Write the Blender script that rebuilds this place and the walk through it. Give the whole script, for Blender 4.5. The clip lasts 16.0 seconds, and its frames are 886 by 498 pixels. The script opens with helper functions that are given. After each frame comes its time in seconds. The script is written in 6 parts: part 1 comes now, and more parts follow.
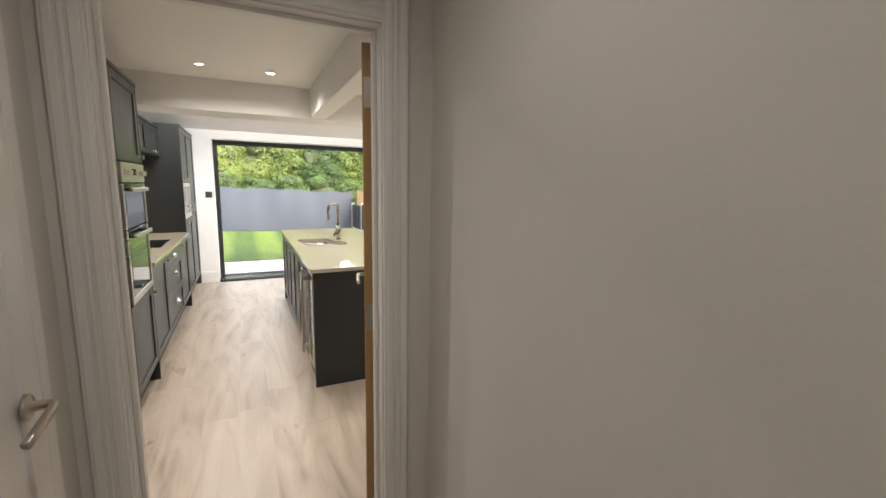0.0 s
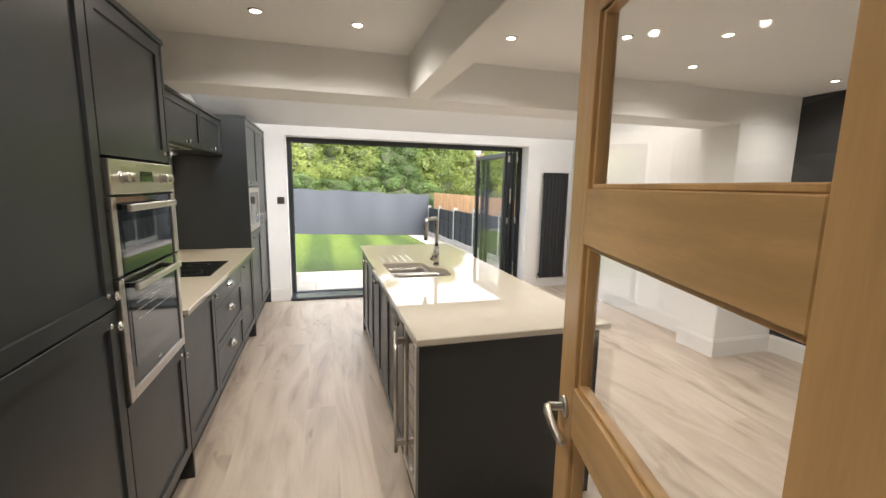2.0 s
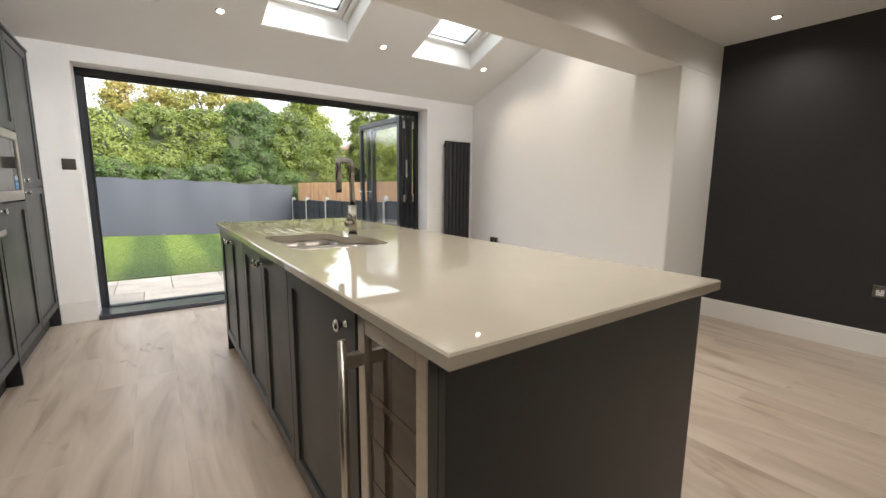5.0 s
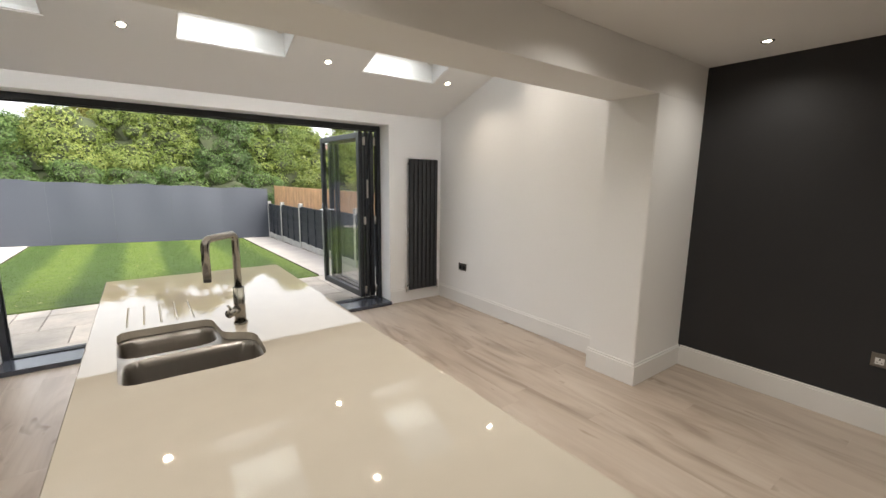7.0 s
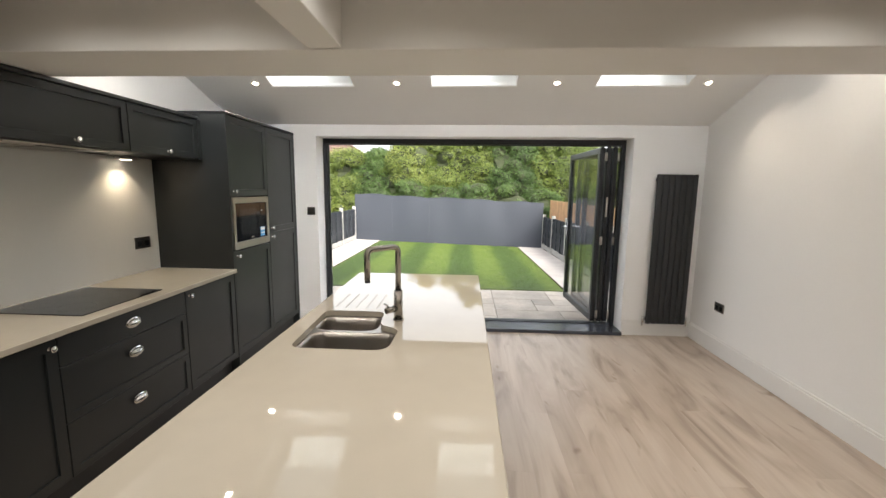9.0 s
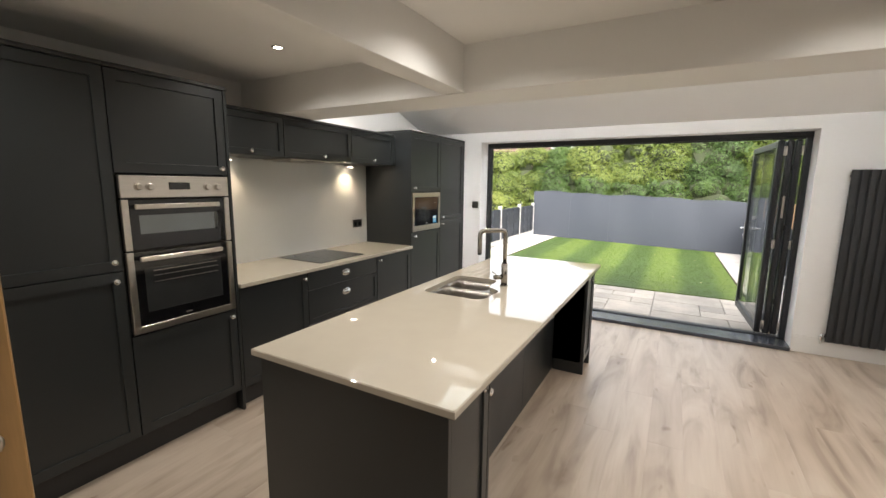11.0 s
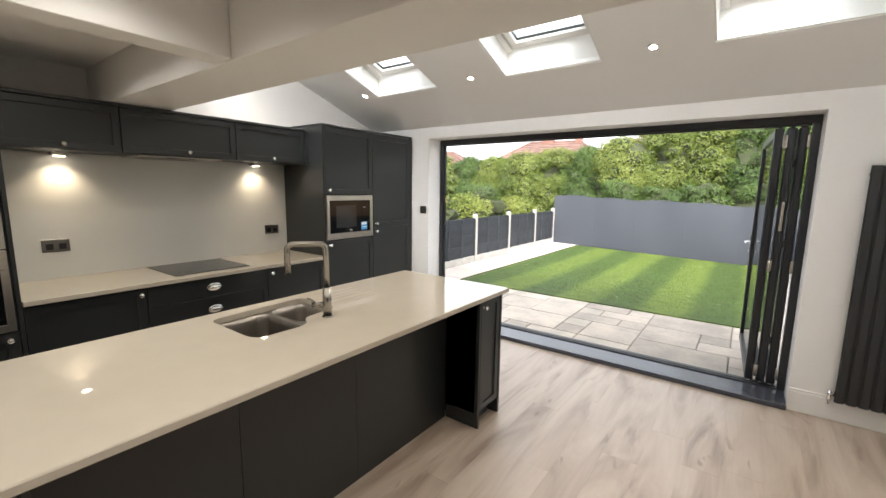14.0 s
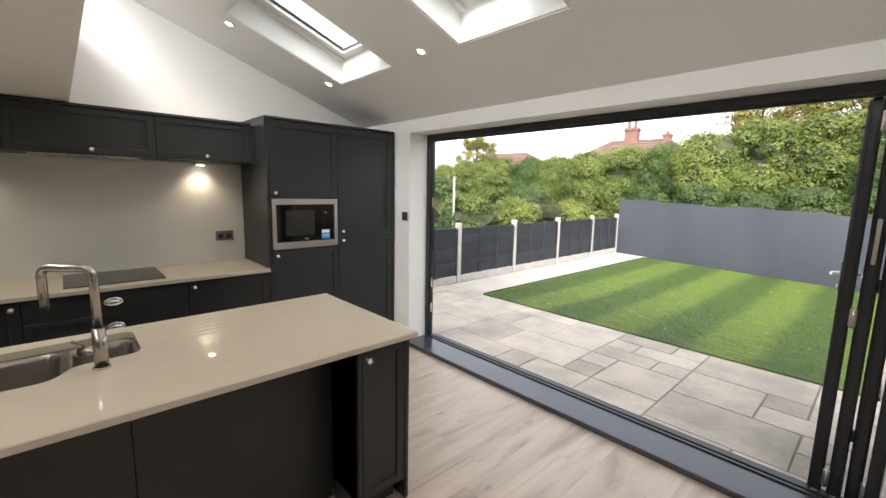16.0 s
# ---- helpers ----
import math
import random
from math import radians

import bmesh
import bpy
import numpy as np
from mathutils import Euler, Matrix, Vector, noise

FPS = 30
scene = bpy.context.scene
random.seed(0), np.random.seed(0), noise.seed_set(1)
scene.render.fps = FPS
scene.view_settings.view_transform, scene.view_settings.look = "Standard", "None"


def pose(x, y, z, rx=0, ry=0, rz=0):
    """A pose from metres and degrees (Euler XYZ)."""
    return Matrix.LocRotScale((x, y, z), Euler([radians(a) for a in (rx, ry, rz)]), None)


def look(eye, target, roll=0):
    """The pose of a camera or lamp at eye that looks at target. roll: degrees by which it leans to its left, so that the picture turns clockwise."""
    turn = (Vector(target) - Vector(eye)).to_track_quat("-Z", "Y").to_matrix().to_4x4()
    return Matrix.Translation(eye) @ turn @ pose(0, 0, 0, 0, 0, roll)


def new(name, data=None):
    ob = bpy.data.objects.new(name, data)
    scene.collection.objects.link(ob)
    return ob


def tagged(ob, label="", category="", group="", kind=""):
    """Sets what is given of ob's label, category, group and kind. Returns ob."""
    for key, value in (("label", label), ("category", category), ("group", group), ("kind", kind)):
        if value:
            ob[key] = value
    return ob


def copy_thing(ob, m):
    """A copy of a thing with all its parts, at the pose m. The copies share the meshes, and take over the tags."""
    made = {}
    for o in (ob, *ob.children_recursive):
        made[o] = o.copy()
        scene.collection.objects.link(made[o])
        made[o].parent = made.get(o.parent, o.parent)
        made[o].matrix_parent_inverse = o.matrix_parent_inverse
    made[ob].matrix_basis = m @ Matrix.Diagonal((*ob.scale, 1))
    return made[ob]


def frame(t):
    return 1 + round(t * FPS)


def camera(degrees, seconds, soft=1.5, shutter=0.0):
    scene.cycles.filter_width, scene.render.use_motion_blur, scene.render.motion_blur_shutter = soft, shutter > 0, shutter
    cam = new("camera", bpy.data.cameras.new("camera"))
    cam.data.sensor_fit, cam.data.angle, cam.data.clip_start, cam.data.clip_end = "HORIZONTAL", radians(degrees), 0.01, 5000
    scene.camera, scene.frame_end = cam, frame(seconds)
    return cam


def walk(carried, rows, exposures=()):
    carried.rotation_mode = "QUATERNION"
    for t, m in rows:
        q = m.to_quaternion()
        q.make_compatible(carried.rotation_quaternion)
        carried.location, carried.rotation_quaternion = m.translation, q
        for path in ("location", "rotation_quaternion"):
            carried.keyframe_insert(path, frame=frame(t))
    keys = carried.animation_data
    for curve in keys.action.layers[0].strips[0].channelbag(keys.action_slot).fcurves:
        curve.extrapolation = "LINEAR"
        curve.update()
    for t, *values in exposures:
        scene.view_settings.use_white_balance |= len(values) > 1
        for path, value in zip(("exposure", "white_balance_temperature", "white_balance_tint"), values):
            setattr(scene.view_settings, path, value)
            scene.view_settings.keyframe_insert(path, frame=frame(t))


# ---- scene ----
import itertools

# ---------------------------------------------------------------- camera
cam = camera(94.0, 16.0, soft=1.5)
PATH = [
    (0, (-0.385, -2.952, 1.496), (0.466, -1.167, 1.193), 1.0),
    (0.5, (-0.398, -2.552, 1.489), (0.338, -0.717, 1.186), 1.1),
    (1, (-0.398, -2.237, 1.504), (0.27, -0.377, 1.2), 1.1),
    (1.5, (-0.361, -1.888, 1.539), (0.24, -0.005, 1.234), 1.0),
    (2, (-0.354, -1.588, 1.535), (0.196, 0.311, 1.229), 1.0),
    (2.5, (-0.37, -1.272, 1.503), (0.153, 0.635, 1.202), 1.0),
    (3, (-0.359, -0.893, 1.4), (0.185, 1.008, 1.099), 0.9),
    (3.5, (-0.339, -0.607, 1.292), (0.303, 1.263, 0.992), 0.8),
    (4, (-0.384, -0.48, 1.226), (0.416, 1.328, 0.925), 0.7),
    (4.5, (-0.39, -0.462, 1.19), (0.593, 1.254, 0.89), 0.7),
    (5, (-0.349, -0.48, 1.151), (0.788, 1.139, 0.855), 0.5),
    (5.2, (-0.333, -0.486, 1.155), (0.852, 1.097, 0.857), 0.7),
    (7.3, (0.323, -0.167, 1.522), (1.365, 1.509, 1.197), 0.6),
    (7.5, (0.394, -0.096, 1.512), (1.339, 1.638, 1.198), 0.5),
    (8, (0.533, -0.118, 1.535), (1.15, 1.761, 1.232), 0.5),
    (8.5, (0.645, -0.271, 1.549), (0.903, 1.69, 1.253), 0.7),
    (9, (0.836, -0.463, 1.562), (0.728, 1.514, 1.276), 0.7),
    (9.5, (1.056, -0.636, 1.567), (0.628, 1.297, 1.284), 0.8),
    (10, (1.229, -0.816, 1.565), (0.546, 1.043, 1.283), 0.9),
    (10.2, (1.294, -0.857, 1.572), (0.532, 0.97, 1.291), 0.9),
    (12.3, (1.688, -0.746, 1.524), (0.609, 0.915, 1.241), 0.6),
    (12.5, (1.724, -0.624, 1.535), (0.632, 1.026, 1.246), 0.8),
    (13, (1.866, -0.334, 1.538), (0.753, 1.302, 1.25), 0.9),
    (13.5, (2.081, -0.035, 1.561), (0.94, 1.581, 1.264), 0.8),
    (14, (2.195, 0.244, 1.565), (1.026, 1.84, 1.272), 0.8),
    (14.5, (2.304, 0.584, 1.591), (1.094, 2.149, 1.297), 0.9),
    (15, (2.406, 0.9, 1.616), (1.144, 2.424, 1.324), 0.9),
    (15.5, (2.464, 1.17, 1.628), (1.122, 2.623, 1.335), 1.0),
    (16, (2.437, 1.488, 1.591), (0.987, 2.834, 1.301), 1.2),
]
GAPS = [
    (6.25, (-0.07, -0.41, 1.36), (1.227, 1.08, 1.04), 0.8),
    (11.25, (1.51, -1.04, 1.575), (0.515, 0.655, 1.265), 0.55),
]
ROWS = sorted(PATH + GAPS)
EXPOSURES = [(0.0, 2.8), (1.5, 2.85), (2.0, 2.58), (2.5, 2.45), (3.5, 2.17), (5.0, 2.12), (8.0, 1.9), (10.0, 2.1), (12.5, 2.28), (16.0, 1.83)]
walk(cam, [(t, look(e, g, r)) for t, e, g, r in ROWS], EXPOSURES)

# ---------------------------------------------------------------- light
SKY_STRENGTH = 0.15
SUN_STRENGTH = 0.5
DOWNLIGHT_WATTS = 6.0
EXTENSION_WATTS = 6.2
HALL_FILL_WATTS = 2.1
CABINET_WATTS = 2.4
world = bpy.data.worlds.new("overcast_sky")
scene.world = world
world.use_nodes = True
wn, wl = world.node_tree.nodes, world.node_tree.links
sky = wn.new("ShaderNodeTexSky")
sky.sky_type, sky.sun_disc = "NISHITA", False
sky.sun_elevation, sky.sun_rotation = radians(42), radians(150)
sky.air_density, sky.dust_density, sky.ozone_density = 1.0, 4.0, 1.0
grey = wn.new("ShaderNodeHueSaturation")
grey.inputs["Saturation"].default_value = 0.22
wl.new(sky.outputs[0], grey.inputs["Color"])
# an overcast sky is brighter overhead than at the horizon
coords, parts_xyz, rise, lift = wn.new("ShaderNodeTexCoord"), wn.new("ShaderNodeSeparateXYZ"), wn.new("ShaderNodeMapRange"), wn.new("ShaderNodeMix")
wl.new(coords.outputs["Generated"], parts_xyz.inputs[0])
wl.new(parts_xyz.outputs["Z"], rise.inputs[0])
rise.inputs[3].default_value, rise.inputs[4].default_value = 1.15, 1.42
lift.data_type, lift.blend_type, lift.inputs[0].default_value = "RGBA", "MULTIPLY", 1.0
wl.new(grey.outputs[0], lift.inputs[6])
wl.new(rise.outputs[0], lift.inputs[7])
wl.new(lift.outputs[2], wn["Background"].inputs[0])
wn["Background"].inputs[1].default_value = SKY_STRENGTH
sun = new("sun", bpy.data.lights.new("sun", "SUN"))
sun.data.energy, sun.data.angle, sun.data.color = SUN_STRENGTH, radians(25), (1.0, 0.96, 0.9)
sun.rotation_euler = (radians(48), 0, radians(30))


# ---------------------------------------------------------------- materials
def mat(name, color, rough=0.5, metal=0.0, var=0.0, scale=3.0, stretch=(1, 1, 1), fine=0.0, fine_scale=60.0,
        bump=0.0, bump_scale=80.0, rough_var=0.0, spec=0.5, coat=0.0, per_object=0.0, alt=None):
    """A surface with two scales of colour variation, relief and uneven gloss, in world metres."""
    m = bpy.data.materials.new(name)
    m.use_nodes = True
    n, l = m.node_tree.nodes, m.node_tree.links
    b = n["Principled BSDF"]
    b.inputs["Base Color"].default_value = (*color, 1)
    b.inputs["Roughness"].default_value = rough
    b.inputs["Metallic"].default_value = metal
    b.inputs["Specular IOR Level"].default_value = spec
    b.inputs["Coat Weight"].default_value = coat
    b.inputs["Coat Roughness"].default_value = 0.08
    geo = n.new("ShaderNodeNewGeometry")
    mp = n.new("ShaderNodeMapping")
    mp.inputs["Scale"].default_value = stretch
    l.new(geo.outputs["Position"], mp.inputs["Vector"])

    def tex(sc, detail):
        t = n.new("ShaderNodeTexNoise")
        t.inputs["Scale"].default_value, t.inputs["Detail"].default_value = sc, detail
        l.new(mp.outputs[0], t.inputs["Vector"])
        return t

    last = None
    if var or fine or per_object:
        big, small = tex(scale, 4), tex(fine_scale, 3)
        mix = n.new("ShaderNodeMix")
        mix.data_type = "RGBA"
        dark = alt or tuple(c * (1 - var) for c in color)
        mix.inputs[6].default_value, mix.inputs[7].default_value = (*dark, 1), (*color, 1)
        ramp = n.new("ShaderNodeMapRange")
        ramp.inputs[1].default_value, ramp.inputs[2].default_value = 0.32, 0.68
        l.new(big.outputs["Fac"], ramp.inputs[0])
        l.new(ramp.outputs[0], mix.inputs[0])
        last = mix.outputs[2]
        hsv = n.new("ShaderNodeHueSaturation")
        l.new(last, hsv.inputs["Color"])
        value = n.new("ShaderNodeMapRange")
        value.inputs[3].default_value, value.inputs[4].default_value = 1 - fine, 1 + fine
        l.new(small.outputs["Fac"], value.inputs[0])
        if per_object:
            info = n.new("ShaderNodeObjectInfo")
            r = n.new("ShaderNodeMapRange")
            r.inputs[3].default_value, r.inputs[4].default_value = 1 - per_object, 1 + per_object
            l.new(info.outputs["Random"], r.inputs[0])
            mul = n.new("ShaderNodeMath")
            mul.operation = "MULTIPLY"
            l.new(value.outputs[0], mul.inputs[0])
            l.new(r.outputs[0], mul.inputs[1])
            l.new(mul.outputs[0], hsv.inputs["Value"])
        else:
            l.new(value.outputs[0], hsv.inputs["Value"])
        l.new(hsv.outputs[0], b.inputs["Base Color"])
    if rough_var:
        rt = tex(scale * 2.3, 5)
        rr = n.new("ShaderNodeMapRange")
        rr.inputs[3].default_value, rr.inputs[4].default_value = max(0.0, rough - rough_var), rough + rough_var
        l.new(rt.outputs["Fac"], rr.inputs[0])
        l.new(rr.outputs[0], b.inputs["Roughness"])
    if bump:
        bt = tex(bump_scale, 4)
        bp = n.new("ShaderNodeBump")
        bp.inputs["Strength"].default_value, bp.inputs["Distance"].default_value = bump, 0.004
        l.new(bt.outputs["Fac"], bp.inputs["Height"])
        l.new(bp.outputs[0], b.inputs["Normal"])
    return m


def glow(name, color, strength):
    m = bpy.data.materials.new(name)
    m.use_nodes = True
    b = m.node_tree.nodes["Principled BSDF"]
    b.inputs["Base Color"].default_value = (*color, 1)
    b.inputs["Emission Color"].default_value = (*color, 1)
    b.inputs["Emission Strength"].default_value = strength
    return m


def clear_glass(name, tint=(1, 1, 1)):
    """Thin pane: light passes straight, with a mirror gloss that grows at a slant."""
    m = bpy.data.materials.new(name)
    m.use_nodes = True
    n, l = m.node_tree.nodes, m.node_tree.links
    n.remove(n["Principled BSDF"])
    tr, gl, mx, lw = (n.new("ShaderNodeBsdfTransparent"), n.new("ShaderNodeBsdfGlossy"), n.new("ShaderNodeMixShader"), n.new("ShaderNodeLayerWeight"))
    tr.inputs[0].default_value = (*tint, 1)
    gl.inputs["Roughness"].default_value = 0.01
    power, grow = n.new("ShaderNodeMath"), n.new("ShaderNodeMath")
    power.operation, power.inputs[1].default_value = "POWER", 5.0
    grow.operation, grow.inputs[1].default_value, grow.inputs[2].default_value = "MULTIPLY_ADD", 0.9, 0.035
    l.new(lw.outputs["Facing"], power.inputs[0])
    l.new(power.outputs[0], grow.inputs[0])
    l.new(grow.outputs[0], mx.inputs[0])
    l.new(tr.outputs[0], mx.inputs[1])
    l.new(gl.outputs[0], mx.inputs[2])
    l.new(mx.outputs[0], n["Material Output"].inputs[0])
    return m


WALL_WHITE = mat("wall_paint_white", (0.86, 0.855, 0.84), 0.65, var=0.03, scale=0.9, fine=0.015, bump=0.06, bump_scale=220, spec=0.3)
# white paint with the hall's dim light put into its warm grey colour
WALL_DIM = mat("wall_paint_white_dimmed", (0.70, 0.675, 0.64), 0.6, var=0.05, scale=1.4, fine=0.02, bump=0.08, bump_scale=160, spec=0.3)
WALL_DARK = mat("wall_paint_charcoal", (0.030, 0.030, 0.032), 0.6, var=0.12, scale=1.6, fine=0.05, bump=0.05, bump_scale=200, spec=0.35)
CEILING = mat("ceiling_paint", (0.86, 0.855, 0.84), 0.7, var=0.025, scale=0.8, fine=0.01, bump=0.04, bump_scale=200, spec=0.25)
GLOSS_WHITE = mat("gloss_white_woodwork", (0.80, 0.79, 0.77), 0.32, var=0.03, scale=2, rough_var=0.06, bump=0.03, bump_scale=60)
CABINET = mat("cabinet_charcoal", (0.020, 0.0232, 0.0243), 0.36, var=0.12, scale=2.2, fine=0.05, fine_scale=120, rough_var=0.06, bump=0.03, bump_scale=300)
PLINTH = mat("plinth_charcoal", (0.022, 0.023, 0.025), 0.5, var=0.15, scale=3)
QUARTZ = mat("quartz_cream", (0.47, 0.43, 0.36), 0.02, var=0.03, scale=9, fine=0.05, fine_scale=420, spec=0.32)
SPLASH = mat("splashback_pale_grey", (0.66, 0.66, 0.63), 0.22, var=0.02, scale=1.2, fine=0.01, rough_var=0.04)
TAP_STEEL = mat("tap_steel", (0.42, 0.40, 0.37), 0.24, 1.0, var=0.08, scale=12, rough_var=0.05)
STEEL = mat("brushed_steel", (0.62, 0.585, 0.535), 0.30, 1.0, var=0.08, scale=6, stretch=(1, 1, 14), fine=0.06, fine_scale=90, rough_var=0.06)
SINK_STEEL = mat("satin_steel", (0.36, 0.34, 0.315), 0.33, 1.0, var=0.1, scale=8, fine=0.05, rough_var=0.08)
CHROME = mat("chrome", (0.82, 0.82, 0.82), 0.08, 1.0, rough_var=0.03)
NICKEL = mat("satin_nickel", (0.55, 0.51, 0.46), 0.30, 1.0, var=0.06, scale=20)
BLACK_GLASS = mat("black_glass", (0.006, 0.006, 0.007), 0.05, spec=0.6, var=0.2, scale=4)
BLACK_NICKEL = mat("black_nickel", (0.24, 0.23, 0.215), 0.28, 1.0, var=0.1, scale=30)
SOCKET_BLACK = mat("socket_black", (0.012, 0.012, 0.012), 0.4)
OAK = mat("oak_veneer", (0.50, 0.30, 0.122), 0.38, var=0.3, scale=2.4, stretch=(7, 7, 0.7), fine=0.10, fine_scale=30, rough_var=0.08, bump=0.05, bump_scale=40)
OAK_RAIL = mat("oak_veneer_rails", (0.50, 0.30, 0.122), 0.38, var=0.3, scale=2.4, stretch=(1.2, 1.2, 9), fine=0.10, fine_scale=30, rough_var=0.08, bump=0.05, bump_scale=40)
ALU = mat("grey_aluminium", (0.020, 0.023, 0.028), 0.35, var=0.15, scale=6, rough_var=0.06)
SILL = mat("sill_grey", (0.050, 0.056, 0.072), 0.20, var=0.08, scale=1.5, rough_var=0.03)
RADIATOR = mat("radiator_anthracite", (0.026, 0.028, 0.031), 0.38, var=0.1, scale=5)
FLOOR_BASE = mat("floor_joint_dark", (0.30, 0.25, 0.20), 0.8, var=0.2)
PANE = clear_glass("clear_pane")
LAMP_GLOW = glow("lamp_lens", (1.0, 0.86, 0.68), 5.0)
PLASTIC_WHITE = mat("plastic_white", (0.75, 0.75, 0.73), 0.35, var=0.02)
LABEL_BLUE = mat("sticker_blue", (0.05, 0.28, 0.55), 0.4, var=0.1, scale=30)
SKY_GLASS = clear_glass("skylight_pane", (0.82, 0.87, 0.87))


def oak_floor():
    m = bpy.data.materials.new("pale_oak_plank")
    m.use_nodes = True
    n, l = m.node_tree.nodes, m.node_tree.links
    b = n["Principled BSDF"]
    geo, info = n.new("ShaderNodeNewGeometry"), n.new("ShaderNodeObjectInfo")
    off = n.new("ShaderNodeVectorMath")
    off.operation = "MULTIPLY_ADD"
    comb = n.new("ShaderNodeCombineXYZ")
    for i in range(3):
        l.new(info.outputs["Random"], comb.inputs[i])
    off.inputs[1].default_value = (0.0, 0.7, 0.30)
    l.new(comb.outputs[0], off.inputs[0])
    l.new(geo.outputs["Position"], off.inputs[2])

    def layer(stretch, scale, detail, distort=0.0):
        mp = n.new("ShaderNodeMapping")
        mp.inputs["Scale"].default_value = stretch
        l.new(off.outputs[0], mp.inputs["Vector"])
        t = n.new("ShaderNodeTexNoise")
        t.inputs["Scale"].default_value, t.inputs["Detail"].default_value = scale, detail
        t.inputs["Distortion"].default_value = distort
        l.new(mp.outputs[0], t.inputs["Vector"])
        return t.outputs["Fac"]

    def ramp(fac, stops):
        r = n.new("ShaderNodeValToRGB")
        r.color_ramp.elements[0].position, r.color_ramp.elements[0].color = stops[0][0], (*stops[0][1], 1)
        r.color_ramp.elements[1].position, r.color_ramp.elements[1].color = stops[-1][0], (*stops[-1][1], 1)
        for p, c in stops[1:-1]:
            e = r.color_ramp.elements.new(p)
            e.color = (*c, 1)
        l.new(fac, r.inputs[0])
        return r.outputs[0]

    cloud = ramp(layer((2.4, 0.42, 1), 2.0, 3, 1.6), [(0.23, (0.245, 0.186, 0.140)), (0.40, (0.392, 0.320, 0.255)), (0.55, (0.468, 0.394, 0.322)), (0.74, (0.52, 0.452, 0.38))])
    grain = ramp(layer((26, 1.0, 1), 2.2, 5, 0.6), [(0.35, (0.95, 0.945, 0.94)), (0.6, (1, 1, 1))])
    knot = ramp(layer((7, 2.6, 1), 1.15, 2, 0.9), [(0.22, (0.56, 0.49, 0.42)), (0.33, (1, 1, 1))])
    out = cloud
    for extra in (grain, knot):
        mx = n.new("ShaderNodeMix")
        mx.data_type, mx.blend_type = "RGBA", "MULTIPLY"
        mx.inputs[0].default_value = 0.9
        l.new(out, mx.inputs[6])
        l.new(extra, mx.inputs[7])
        out = mx.outputs[2]
    hs = n.new("ShaderNodeHueSaturation")
    v = n.new("ShaderNodeMapRange")
    v.inputs[3].default_value, v.inputs[4].default_value = 0.98, 1.02
    l.new(info.outputs["Random"], v.inputs[0])
    l.new(v.outputs[0], hs.inputs["Value"])
    l.new(out, hs.inputs["Color"])
    l.new(hs.outputs[0], b.inputs["Base Color"])
    b.inputs["Roughness"].default_value = 0.40
    b.inputs["Specular IOR Level"].default_value = 0.8
    bp = n.new("ShaderNodeBump")
    bp.inputs["Strength"].default_value, bp.inputs["Distance"].default_value = 0.12, 0.002
    l.new(layer((60, 2, 1), 3.0, 4), bp.inputs["Height"])
    l.new(bp.outputs[0], b.inputs["Normal"])
    return m


OAK_FLOOR = oak_floor()
SLAB = mat("sandstone_slab", (0.48, 0.42, 0.35), 0.75, var=0.28, scale=2.6, fine=0.16, fine_scale=20, bump=0.8, bump_scale=16, per_object=0.2, alt=(0.335, 0.30, 0.255))
MORTAR = mat("mortar", (0.27, 0.245, 0.21), 0.9, var=0.3, scale=5, bump=0.5, bump_scale=60)
SOIL = mat("soil", (0.075, 0.055, 0.04), 0.95, var=0.4, scale=3, bump=0.6, bump_scale=30)
CONCRETE = mat("concrete_post", (0.42, 0.405, 0.37), 0.85, var=0.2, scale=5, fine=0.08, fine_scale=60, bump=0.3, bump_scale=70)
PALE_STRIP = mat("pale_concrete_strip", (0.44, 0.40, 0.36), 0.85, var=0.16, scale=2.2, fine=0.06, fine_scale=40, bump=0.3, bump_scale=40)
FENCE_GREY = mat("fence_paint_slate", (0.030, 0.034, 0.042), 0.7, var=0.25, scale=4, fine=0.1, fine_scale=50, bump=0.3, bump_scale=60, per_object=0.15)
SHEET_GREY = mat("sheet_slate_blue", (0.036, 0.041, 0.052), 0.6, var=0.08, scale=1.0, stretch=(1, 1, 0.25), fine=0.03, bump=0.1, bump_scale=20)
FENCE_ORANGE = mat("new_timber_orange", (0.62, 0.36, 0.19), 0.7, var=0.2, scale=4, fine=0.1, per_object=0.1)
TILE_RED = mat("roof_tile_red", (0.165, 0.098, 0.080), 0.8, var=0.3, scale=1.2, fine=0.15, fine_scale=8, bump=0.5, bump_scale=12)
BRICK_RED = mat("brick_red", (0.21, 0.105, 0.08), 0.85, var=0.25, scale=2, fine=0.12, fine_scale=14)
DRY_LEAF = mat("dry_leaf", (0.55, 0.47, 0.30), 0.7, var=0.3, scale=9)
BARK = mat("bark", (0.085, 0.062, 0.045), 0.9, var=0.3, scale=6, bump=0.6, bump_scale=30)


